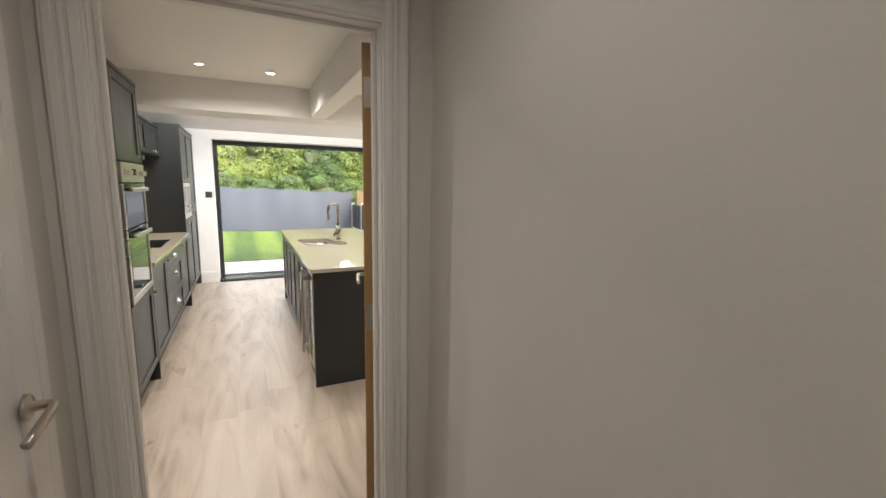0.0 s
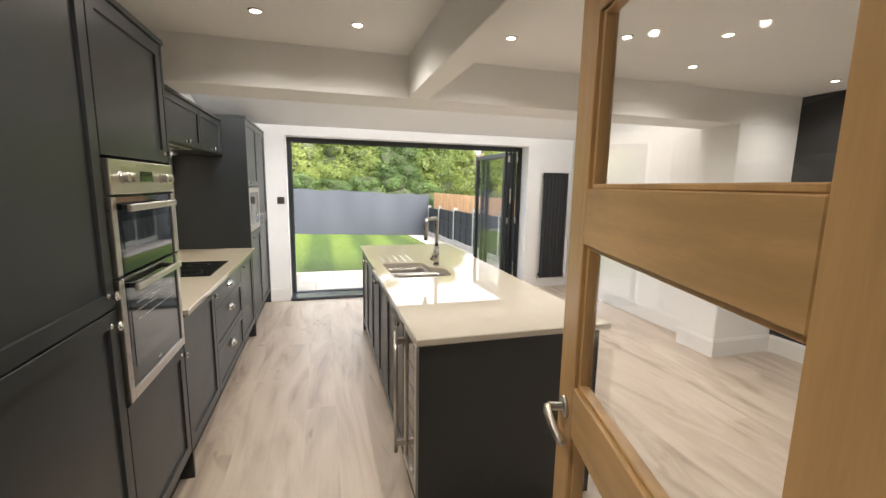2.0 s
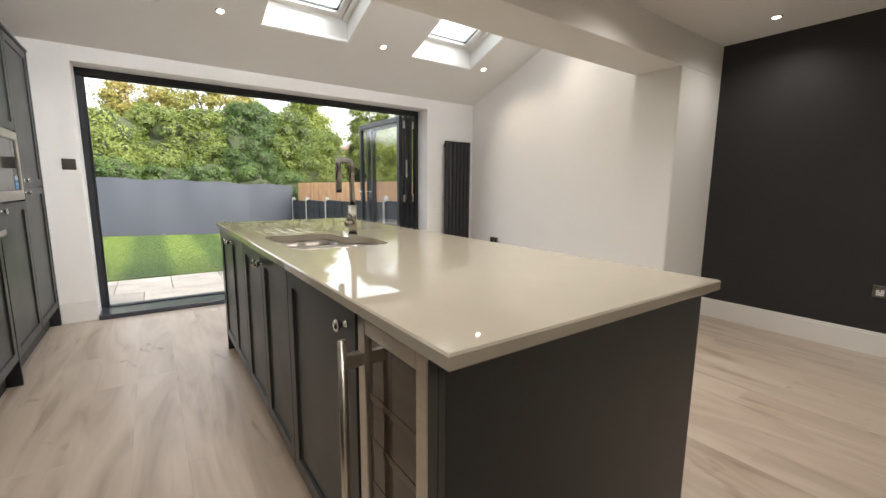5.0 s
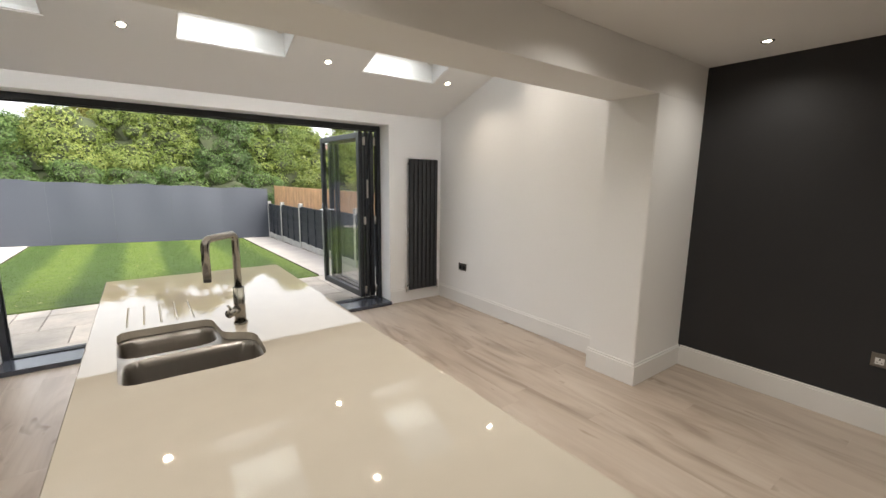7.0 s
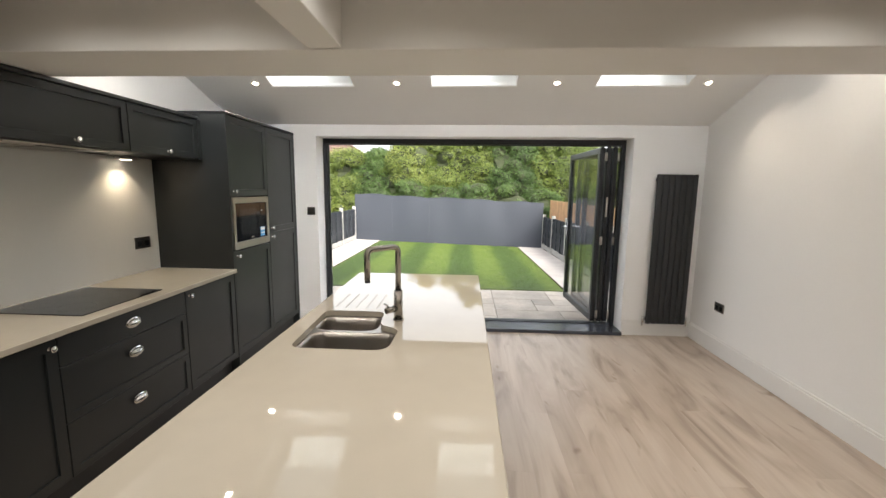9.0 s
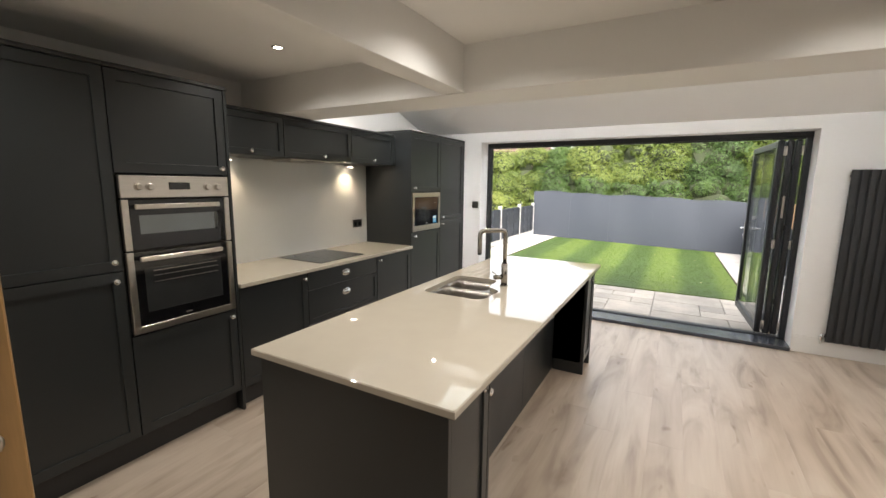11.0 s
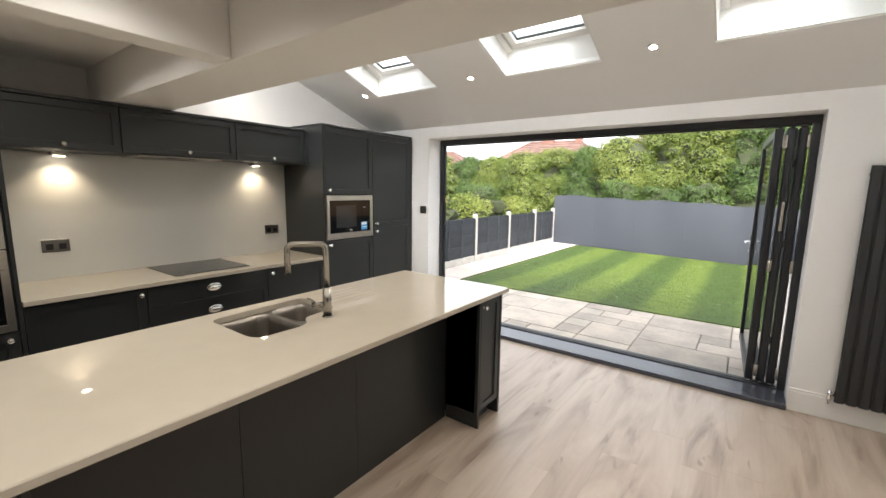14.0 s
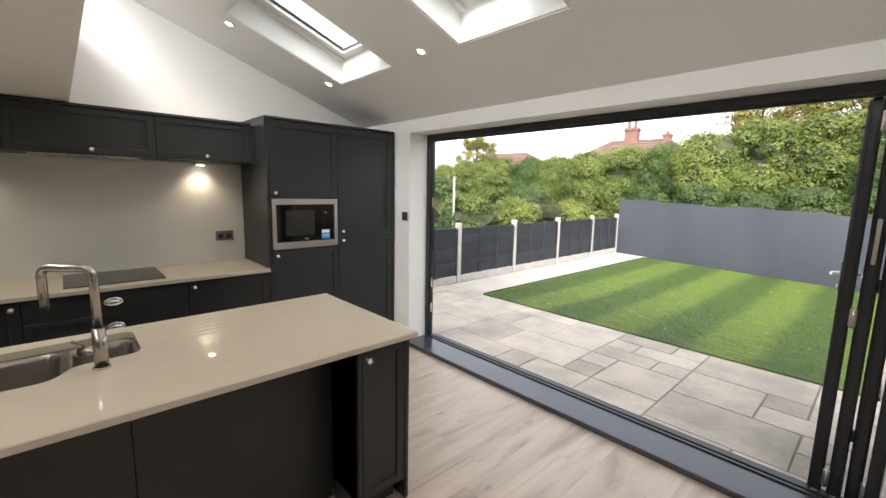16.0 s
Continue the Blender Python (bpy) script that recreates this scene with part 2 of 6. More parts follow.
def foliage(name, a, b2, c):
    m = bpy.data.materials.new(name)
    m.use_nodes = True
    n, l = m.node_tree.nodes, m.node_tree.links
    b = n["Principled BSDF"]
    geo = n.new("ShaderNodeNewGeometry")
    r = n.new("ShaderNodeValToRGB")
    r.color_ramp.elements[0].color, r.color_ramp.elements[1].color = (*a, 1), (*c, 1)
    e = r.color_ramp.elements.new(0.55)
    e.color = (*b2, 1)
    t = n.new("ShaderNodeTexNoise")
    t.inputs["Scale"].default_value = 0.8
    l.new(geo.outputs["Position"], t.inputs["Vector"])
    mx = n.new("ShaderNodeMath")
    mx.operation = "MULTIPLY_ADD"
    mx.inputs[1].default_value = 0.55
    l.new(geo.outputs["Random Per Island"], mx.inputs[0])
    sub = n.new("ShaderNodeMapRange")
    sub.inputs[1].default_value, sub.inputs[2].default_value, sub.inputs[3].default_value, sub.inputs[4].default_value = 0.3, 0.7, -0.05, 0.5
    l.new(t.outputs["Fac"], sub.inputs[0])
    l.new(sub.outputs[0], mx.inputs[2])
    l.new(mx.outputs[0], r.inputs[0])
    l.new(r.outputs[0], b.inputs["Base Color"])
    b.inputs["Roughness"].default_value = 0.5
    tl, ad = n.new("ShaderNodeBsdfTranslucent"), n.new("ShaderNodeMixShader")
    l.new(r.outputs[0], tl.inputs[0])
    ad.inputs[0].default_value = 0.42
    l.new(b.outputs[0], ad.inputs[1])
    l.new(tl.outputs[0], ad.inputs[2])
    l.new(ad.outputs[0], n["Material Output"].inputs[0])
    return m


LEAF = foliage("hedge_leaf", (0.070, 0.108, 0.019), (0.150, 0.195, 0.036), (0.27, 0.30, 0.080))
LEAF_DARK = foliage("ivy_leaf", (0.038, 0.072, 0.017), (0.076, 0.132, 0.029), (0.15, 0.21, 0.053))
# dark colour that puts shade behind the leaves of the bushes
CORE_SHADE = mat("twig_core_shade", (0.042, 0.052, 0.018), 0.9, var=0.5, scale=5, fine=0.3, fine_scale=30, bump=0.8, bump_scale=14)
LEAF_YELLOW = foliage("variegated_leaf", (0.10, 0.14, 0.022), (0.21, 0.25, 0.045), (0.36, 0.37, 0.11))
LEAF_AUTUMN = foliage("autumn_leaf", (0.13, 0.145, 0.03), (0.25, 0.235, 0.055), (0.36, 0.26, 0.08))


def lawn_mat():
    m = bpy.data.materials.new("mown_grass")
    m.use_nodes = True
    n, l = m.node_tree.nodes, m.node_tree.links
    b = n["Principled BSDF"]
    geo, sep = n.new("ShaderNodeNewGeometry"), n.new("ShaderNodeSeparateXYZ")
    l.new(geo.outputs["Position"], sep.inputs[0])
    w = n.new("ShaderNodeMath")
    w.operation = "MULTIPLY_ADD"
    w.inputs[1].default_value, w.inputs[2].default_value = 2 * math.pi / 1.22, 0.9
    l.new(sep.outputs["X"], w.inputs[0])
    s = n.new("ShaderNodeMath")
    s.operation = "SINE"
    l.new(w.outputs[0], s.inputs[0])
    st = n.new("ShaderNodeMapRange")
    st.inputs[1].default_value, st.inputs[2].default_value = -0.45, 0.45
    wob = n.new("ShaderNodeTexNoise")
    wob.inputs["Scale"].default_value, wob.inputs["Detail"].default_value = 1.6, 5
    l.new(geo.outputs["Position"], wob.inputs["Vector"])
    wander = n.new("ShaderNodeMath")
    wander.operation = "MULTIPLY_ADD"
    wander.inputs[1].default_value = 1.0
    l.new(wob.outputs["Fac"], wander.inputs[0])
    drop = n.new("ShaderNodeMath")
    drop.operation = "SUBTRACT"
    drop.inputs[1].default_value = 0.5
    l.new(s.outputs[0], wander.inputs[2])
    l.new(wander.outputs[0], drop.inputs[0])
    l.new(drop.outputs[0], st.inputs[0])
    mx = n.new("ShaderNodeMix")
    mx.data_type = "RGBA"
    mx.inputs[6].default_value, mx.inputs[7].default_value = (0.040, 0.072, 0.007, 1), (0.088, 0.128, 0.015, 1)
    l.new(st.outputs[0], mx.inputs[0])
    t = n.new("ShaderNodeTexNoise")
    t.inputs["Scale"].default_value, t.inputs["Detail"].default_value = 5.0, 8
    rows = n.new("ShaderNodeMapping")
    rows.inputs["Scale"].default_value = (0.8, 3.2, 1)
    l.new(geo.outputs["Position"], rows.inputs["Vector"])
    l.new(rows.outputs[0], t.inputs["Vector"])
    hs, v = n.new("ShaderNodeHueSaturation"), n.new("ShaderNodeMapRange")
    v.inputs[1].default_value, v.inputs[2].default_value, v.inputs[3].default_value, v.inputs[4].default_value = 0.3, 0.7, 0.68, 1.3
    l.new(t.outputs["Fac"], v.inputs[0])
    l.new(v.outputs[0], hs.inputs["Value"])
    l.new(mx.outputs[2], hs.inputs["Color"])
    l.new(hs.outputs[0], b.inputs["Base Color"])
    b.inputs["Roughness"].default_value = 0.65
    return m


LAWN = lawn_mat()

# ---------------------------------------------------------------- building helpers
OFF = {None: Vector((0, 0, 0))}


def thing(name, base, label, category, group="", kind=""):
    e = new(name)
    e.location = base
    e.empty_display_size = 0.05
    OFF[e] = Vector(base)
    return tagged(e, label, category, group, kind)


def link(name, me, parent, label="", matrix=None):
    """A mesh object under parent; the matrix is in world metres."""
    ob = new(name, me)
    OFF[ob] = OFF[parent]
    if parent is not None:
        ob.parent = parent
    m = Matrix.Translation(-OFF[parent]) @ (matrix or Matrix())
    if parent is not None and parent.type == "MESH":
        m = parent.matrix_basis.inverted() @ Matrix.Translation(-OFF[parent]) @ (matrix or Matrix())
    ob.matrix_basis = m
    return tagged(ob, label)


def mesh_of(name, bm, material, smooth=False):
    me = bpy.data.meshes.new(name)
    bm.normal_update()
    bm.to_mesh(me)
    bm.free()
    for x in (material if isinstance(material, (list, tuple)) else [material]):
        me.materials.append(x)
    if smooth:
        for p in me.polygons:
            p.use_smooth = True
    return me


def part(name, bm, material, parent, label="", smooth=False):
    """Links a bmesh, made in world metres, as one mesh object under a thing or a part."""
    base = OFF[parent]
    bm.transform(Matrix.Translation(-base))
    ob = new(name, mesh_of(name, bm, material, smooth))
    OFF[ob] = base
    if parent is not None:
        ob.parent = parent
        if parent.type == "MESH":
            ob.matrix_basis = parent.matrix_basis.inverted()
    return tagged(ob, label)


def structure(name, bm, material, label, category, smooth=False):
    return tagged(part(name, bm, material, None, "", smooth), label, category, "", "structure")


def box(x0, x1, y0, y1, z0, z1, bevel=0.0, seg=1, bm=None):
    out = bm or bmesh.new()
    tmp = bmesh.new() if bm is not None else out
    bmesh.ops.create_cube(tmp, size=1, matrix=Matrix.Translation(((x0 + x1) / 2, (y0 + y1) / 2, (z0 + z1) / 2)) @ Matrix.Diagonal((x1 - x0, y1 - y0, z1 - z0, 1)))
    if bevel:
        bmesh.ops.bevel(tmp, geom=tmp.edges[:], offset=bevel, segments=seg, affect="EDGES", profile=0.5)
    if bm is not None:
        me = bpy.data.meshes.new("tmp")
        tmp.to_mesh(me)
        out.from_mesh(me)
        bpy.data.meshes.remove(me)
        tmp.free()
    return out


def boxes(*specs, bevel=0.0):
    bm = bmesh.new()
    for s in specs:
        box(*s, bevel=bevel, bm=bm)
    return bm


def cyl(p, q, r, seg=16, r2=None, bm=None, caps=True):
    out = bm or bmesh.new()
    p, q = Vector(p), Vector(q)
    d = q - p
    m = Matrix.Translation((p + q) / 2) @ d.to_track_quat("Z", "Y").to_matrix().to_4x4()
    bmesh.ops.create_cone(out, cap_ends=caps, segments=seg, radius1=r, radius2=r if r2 is None else r2, depth=d.length, matrix=m)
    return out


def tube(points, r, seg=12, bm=None):
    """A round bar along a polyline."""
    out = bm or bmesh.new()
    pts = [Vector(p) for p in points]
    rings = []
    side = None
    for i, p in enumerate(pts):
        d = (pts[min(i + 1, len(pts) - 1)] - pts[max(i - 1, 0)]).normalized()
        if side is None:
            side = d.orthogonal().normalized()
        side = (side - d * side.dot(d)).normalized()
        up = d.cross(side)
        rings.append([out.verts.new(p + r * (math.cos(a) * side + math.sin(a) * up)) for a in (2 * math.pi * k / seg for k in range(seg))])
    for a, b in zip(rings, rings[1:]):
        for k in range(seg):
            out.faces.new((a[k], a[(k + 1) % seg], b[(k + 1) % seg], b[k]))
    out.faces.new(rings[0][::-1])
    out.faces.new(rings[-1])
    return out


def lathe(profile, seg=20, matrix=None, bm=None):
    """Profile of (radius, height) turned about local +y."""
    out = bm or bmesh.new()
    rings = []
    for r, h in profile:
        rings.append([out.verts.new((r * math.cos(2 * math.pi * k / seg), h, r * math.sin(2 * math.pi * k / seg))) for k in range(seg)])
    for a, b in zip(rings, rings[1:]):
        for k in range(seg):
            out.faces.new((a[k], b[k], b[(k + 1) % seg], a[(k + 1) % seg]))
    out.faces.new(rings[-1][::-1])
    out.faces.new(rings[0])
    if matrix:
        out.transform(matrix)
    return out


def prism(outline, z0, z1, bm=None):
    """An upright prism over a closed (x, y) outline."""
    out = bm or bmesh.new()
    lo = [out.verts.new((x, y, z0)) for x, y in outline]
    hi = [out.verts.new((x, y, z1)) for x, y in outline]
    n = len(outline)
    for i in range(n):
        out.faces.new((lo[i], lo[(i + 1) % n], hi[(i + 1) % n], hi[i]))
    out.faces.new(hi)
    out.faces.new(lo[::-1])
    bmesh.ops.recalc_face_normals(out, faces=out.faces[:])
    return out


def facing(direction, x, y, z):
    """Local x along the front, local y outwards. '+x': origin at the high-y end; '-x': at the low-y end."""
    turn = {"+x": -90, "-x": 90, "-y": 180, "+y": 0}[direction]
    return pose(x, y, z, 0, 0, turn)


def shaker(w, h, t=0.020, stile=0.075, rec=0.009):
    bm = bmesh.new()
    bmesh.ops.create_cube(bm, size=1, matrix=Matrix.Translation((w / 2, t / 2, h / 2)) @ Matrix.Diagonal((w, t, h, 1)))
    bm.faces.ensure_lookup_table()
    front = [f for f in bm.faces if f.normal.y > 0.9]
    outer = [e for f in front for e in f.edges]
    if stile:
        bmesh.ops.inset_individual(bm, faces=front, thickness=stile, depth=0)
        bmesh.ops.inset_individual(bm, faces=front, thickness=0.002, depth=-rec)
    bmesh.ops.bevel(bm, geom=[e for e in outer if e.is_valid], offset=0.0015, segments=1, affect="EDGES")
    return bm


KNOB = mesh_of("knob", lathe([(0.010, 0), (0.010, 0.003), (0.0055, 0.006), (0.0055, 0.014), (0.012, 0.019), (0.0155, 0.024), (0.0155, 0.028), (0.011, 0.031), (0.0, 0.032)], 18), CHROME, True)


def cup_mesh():
    bm = bmesh.new()
    bmesh.ops.create_uvsphere(bm, u_segments=20, v_segments=12, radius=1)
    bmesh.ops.bisect_plane(bm, geom=bm.verts[:] + bm.edges[:] + bm.faces[:], plane_co=(0, 0, -0.25), plane_no=(0, 0, 1), clear_inner=True)
    bmesh.ops.bisect_plane(bm, geom=bm.verts[:] + bm.edges[:] + bm.faces[:], plane_co=(0, 0, 0), plane_no=(0, 1, 0), clear_inner=True)
    bm.transform(Matrix.Diagonal((0.046, 0.029, 0.026, 1)))
    bmesh.ops.solidify(bm, geom=bm.faces[:], thickness=0.0025)
    bmesh.ops.create_cone(bm, cap_ends=True, segments=28, radius1=0.053, radius2=0.051, depth=0.003,
                          matrix=Matrix.Translation((0, 0.0015, 0.003)) @ Matrix.Diagonal((1, 1, 0.56, 1)) @ Matrix.Rotation(-math.pi / 2, 4, "X"))
    return mesh_of("cup_handle", bm, CHROME, True)


CUP = cup_mesh()


def cab_door(parent, direction, x, y, z, w, h, knob=None, name="door", stile=0.075, cup=False):
    """A shaker front with its knob at (u, v) from the origin corner."""
    m = facing(direction, x, y, z)
    d = link(name, mesh_of(name, shaker(w, h, stile=stile), CABINET), parent, "", m)
    if knob:
        k = link("cup_handle" if cup else "knob", CUP if cup else KNOB, d, "polished chrome " + ("cup handle" if cup else "round knob"),
                 m @ Matrix.Translation((knob[0], 0.020, knob[1])))
    return d

# ---------------------------------------------------------------- plan (metres)
XL, XR, XD = -1.665, 3.295, 3.76          # kitchen wall, extension's far wall, dark wall
YS, YB0, YB1, YW = -1.505, 1.215, 1.59, 4.03   # door wall, cross beam, garden wall
YH = -1.620                               # hall face of the door wall
ZC, ZB = 2.36, 2.095                     # old ceiling, beams' underside
SLOPE, Y_REF, Z_REF = 0.36, 3.384, 2.467  # sloping ceiling


def slope_z(y):
    return Z_REF + SLOPE * (Y_REF - y)


# ---------------------------------------------------------------- structure
floor = structure("floor", boxes((XL - 0.3, XD + 0.3, -4.3, YW + 0.34, -0.12, -0.012)), FLOOR_BASE, "pale oak plank floor with fine dark joints", "floor")
ZTOP = 3.6
structure("wall_west", boxes((XL - 0.2, XL, YH - 0.01, YW + 0.34, -0.1, ZTOP)), WALL_WHITE, "white painted kitchen wall above dark units", "wall")
structure("wall_east", boxes((XR, XD + 0.2, YB1 - 0.002, YW + 0.34, -0.1, ZTOP)), WALL_WHITE, "bright white painted wall of the extension", "wall")
structure("wall_east_dark", boxes((XD, XD + 0.2, YH - 0.01, YB1 - 0.004, -0.1, 2.6)), WALL_DARK, "charcoal painted feature wall", "wall")
structure("pier", boxes((3.075, XD, YB0, YB1, 0, ZB), bevel=0.002), WALL_WHITE, "painted masonry pier carrying the beam", "wall")
structure("pier_face", boxes((3.069, 3.075, YB0 + 0.006, YB1 + 0.004, 0, ZB - 0.002)), WALL_WHITE, "white painted side of the pier", "wall")

OX0, OX1, OZ = -0.797, 2.562, 2.115        # garden opening
structure("wall_north", boxes((XL, OX0, YW, YW + 0.32, -0.1, ZTOP), (OX1, XR, YW, YW + 0.32, -0.1, ZTOP), (OX0, OX1, YW, YW + 0.32, OZ, ZTOP)),
          WALL_WHITE, "white painted garden wall around the folding doors", "wall")
# door wall with the hall opening
DX0, DX1, DZ = -0.733, 0.045, 2.012
structure("wall_south", boxes((XL, DX0, YH, YS, 0, 2.6), (DX1, XD, YH, YS, 0, 2.6), (DX0, DX1, YH, YS, DZ, 2.6)),
          WALL_DIM, "white painted wall between hall and kitchen, toned warm grey for dim light", "wall")
structure("cross_beam", boxes((XL, XD, YB0, YB1, ZB, 2.75), bevel=0.003), CEILING, "boxed-in white painted steel beam", "beam")
structure("long_beam", boxes((0.203, 0.342, YS, YB0, ZB + 0.006, 2.5), bevel=0.003), CEILING, "boxed-in white painted beam along the ceiling", "beam")
structure("ceiling", boxes((XL, 0.203, YS, YB0, ZC, ZC + 0.2), (0.342, XD, YS, YB0, ZC, ZC + 0.2)), CEILING, "white painted plaster ceiling", "ceiling")

# sloping ceiling with three shafts
SKY_X = [(-0.953, -0.183), (0.498, 1.268), (1.935, 2.725)]
SY0, SY1 = 2.46, 3.384


def sloping_ceiling():
    bm = bmesh.new()
    xs = [XL] + [v for pair in SKY_X for v in pair] + [XR]
    ys = [YB1 - 0.05, SY0, SY1, YW + 0.02]
    for i, (a, b) in enumerate(zip(xs, xs[1:])):
        for j, (c, d) in enumerate(zip(ys, ys[1:])):
            if i % 2 == 1 and j == 1:
                continue
            lo = [bm.verts.new((x, y, slope_z(y))) for x, y in ((a, c), (b, c), (b, d), (a, d))]
            hi = [bm.verts.new((x, y, slope_z(y) + 0.30)) for x, y in ((a, c), (b, c), (b, d), (a, d))]
            bm.faces.new(lo[::-1])
            bm.faces.new(hi)
            for k in range(4):
                bm.faces.new((lo[k], lo[(k + 1) % 4], hi[(k + 1) % 4], hi[k]))
    bmesh.ops.remove_doubles(bm, verts=bm.verts[:], dist=0.0005)
    return bm


structure("ceiling_extension", sloping_ceiling(), CEILING, "white painted sloping ceiling with three roof window shafts", "ceiling")


def skylight(k, x0, x1):
    th = math.atan(SLOPE)
    length = (SY1 - SY0) / math.cos(th)
    m = Matrix.Translation(((x0 + x1) / 2, SY1, slope_z(SY1))) @ Matrix.Rotation(-th, 4, "X")
    w = (x1 - x0) / 2
    t = thing("window_%d" % k, ((x0 + x1) / 2, SY1, slope_z(SY1)), "white framed roof window in the sloping ceiling", "roof window", "roof windows", "structure")

    def put(name, specs, material, label="", bevel=0.003):
        bm = boxes(*specs, bevel=bevel)
        bm.transform(m)
        return part(name, bm, material, t, label)

    put("window_lining", [(-w, -w + 0.012, -length, 0, 0.004, 0.2), (w - 0.012, w, -length, 0, 0.004, 0.2), (-w + 0.012, w - 0.012, -0.012, 0, 0.004, 0.2), (-w + 0.012, w - 0.012, -length, -length + 0.012, 0.004, 0.2)], GLOSS_WHITE, "", 0)
    put("window_frame", [(-w + 0.012, -w + 0.06, -length + 0.012, -0.012, 0.17, 0.29), (w - 0.06, w - 0.012, -length + 0.012, -0.012, 0.17, 0.29),
                         (-w + 0.06, w - 0.06, -0.06, -0.012, 0.17, 0.29), (-w + 0.06, w - 0.06, -length + 0.012, -length + 0.06, 0.17, 0.29)], GLOSS_WHITE)
    put("sash", [(-w + 0.062, -w + 0.115, -length + 0.062, -0.062, 0.19, 0.27), (w - 0.115, w - 0.062, -length + 0.062, -0.062, 0.19, 0.27),
                 (-w + 0.115, w - 0.115, -0.125, -0.062, 0.19, 0.27), (-w + 0.115, w - 0.115, -length + 0.062, -length + 0.115, 0.19, 0.27)], GLOSS_WHITE)
    put("seal", [(-w + 0.115, -w + 0.121, -length + 0.115, -0.125, 0.215, 0.235), (w - 0.121, w - 0.115, -length + 0.115, -0.125, 0.215, 0.235),
                 (-w + 0.121, w - 0.121, -0.131, -0.125, 0.215, 0.235)], SOCKET_BLACK, "black rubber seal", 0)
    put("control_bar", [(-w + 0.16, w - 0.16, -length + 0.125, -length + 0.145, 0.16, 0.185)], STEEL, "slim metal opening bar")
    p = put("pane", [(-w + 0.117, w - 0.117, -length + 0.117, -0.127, 0.236, 0.242)], SKY_GLASS, "", 0)
    p.visible_shadow = False


for k, (a, b) in enumerate(SKY_X):
    skylight(k + 2, a, b)
# upper closing of the roof outside the shafts
structure("roof", boxes((XL - 0.2, XD + 0.2, YH - 0.01, YB0, 2.62, 2.7)), TILE_RED, "roof deck over the old house", "roof")


# hall behind the camera
HX0, HX1, HY = -0.83, 0.200, -3.95
structure("wall_hall_west", boxes((HX0 - 0.15, HX0, HY, YH, 0, 2.6)), WALL_DIM, "white hall wall toned warm grey for dim light", "wall")
structure("wall_hall_east", boxes((HX1, HX1 + 0.15, HY, YH, 0, 2.6)), WALL_DIM, "white hall wall toned warm grey for dim light", "wall")
structure("wall_hall_south", boxes((HX0 - 0.15, HX1 + 0.15, HY - 0.15, HY, 0, 2.6)), WALL_DIM, "white hall end wall toned warm grey for dim light", "wall")
structure("ceiling_hall", boxes((HX0 - 0.15, HX1 + 0.15, HY - 0.15, YH, 2.4, 2.6)), CEILING, "white hall ceiling", "ceiling")


def skirting(x0, x1, y0, y1):
    bm = boxes((x0, x1, y0, y1, 0.0, 0.150), bevel=0.002)
    sx, sy = (x1 - x0), (y1 - y0)
    if sx < sy:
        inner = (x0, x1 - 0.007) if x0 < 0 else (x0 + 0.007, x1)
        box(inner[0], inner[1], y0, y1, 0.150, 0.168, 0.003, bm=bm)
    else:
        inner = (y0, y1 - 0.007) if y1 < 0 else (y0 + 0.007, y1)
        box(x0, x1, inner[0], inner[1], 0.150, 0.168, 0.003, bm=bm)
    return structure("baseboard", bm, GLOSS_WHITE, "tall white painted skirting board", "skirting")


skirting(XR - 0.018, XR, YB1 + 0.022, YW - 0.018)
skirting(OX1 + 0.0, XR - 0.018, YW - 0.018, YW)
skirting(-1.035, OX0, YW - 0.018, YW)
skirting(XD - 0.018, XD, YS, YB0 - 0.018)
skirting(3.051, XD, YB0 - 0.018, YB0)
skirting(3.051, 3.069, YB0, YB1 + 0.018)
skirting(3.069, XR, YB1 + 0.004, YB1 + 0.022)

# ---------------------------------------------------------------- kitchen door
def casing(name, x0, x1, y0, y1, z0, z1, flat):
    """Moulded architrave: board, raised outer bead and inner step on the face towards flat (-1: low y)."""
    bm = bmesh.new()
    wide = x1 - x0 < z1 - z0
    f = y0 if flat < 0 else y1
    box(x0, x1, y0 + (0.006 if flat < 0 else 0), y1 - (0.006 if flat > 0 else 0), z0, z1, 0.003, 2, bm=bm)
    a, b = sorted((f, f - flat * 0.007))
    if wide:
        for u, v in ((0.10, 0.34), (0.44, 0.56), (0.66, 0.93)):
            box(x0 + u * (x1 - x0), x0 + v * (x1 - x0), a, b, z0, z1, 0.003, 2, bm=bm)
    else:
        for u, v in ((0.10, 0.34), (0.44, 0.56), (0.66, 0.93)):
            box(x0, x1, a, b, z0 + u * (z1 - z0), z0 + v * (z1 - z0), 0.003, 2, bm=bm)
    return bm


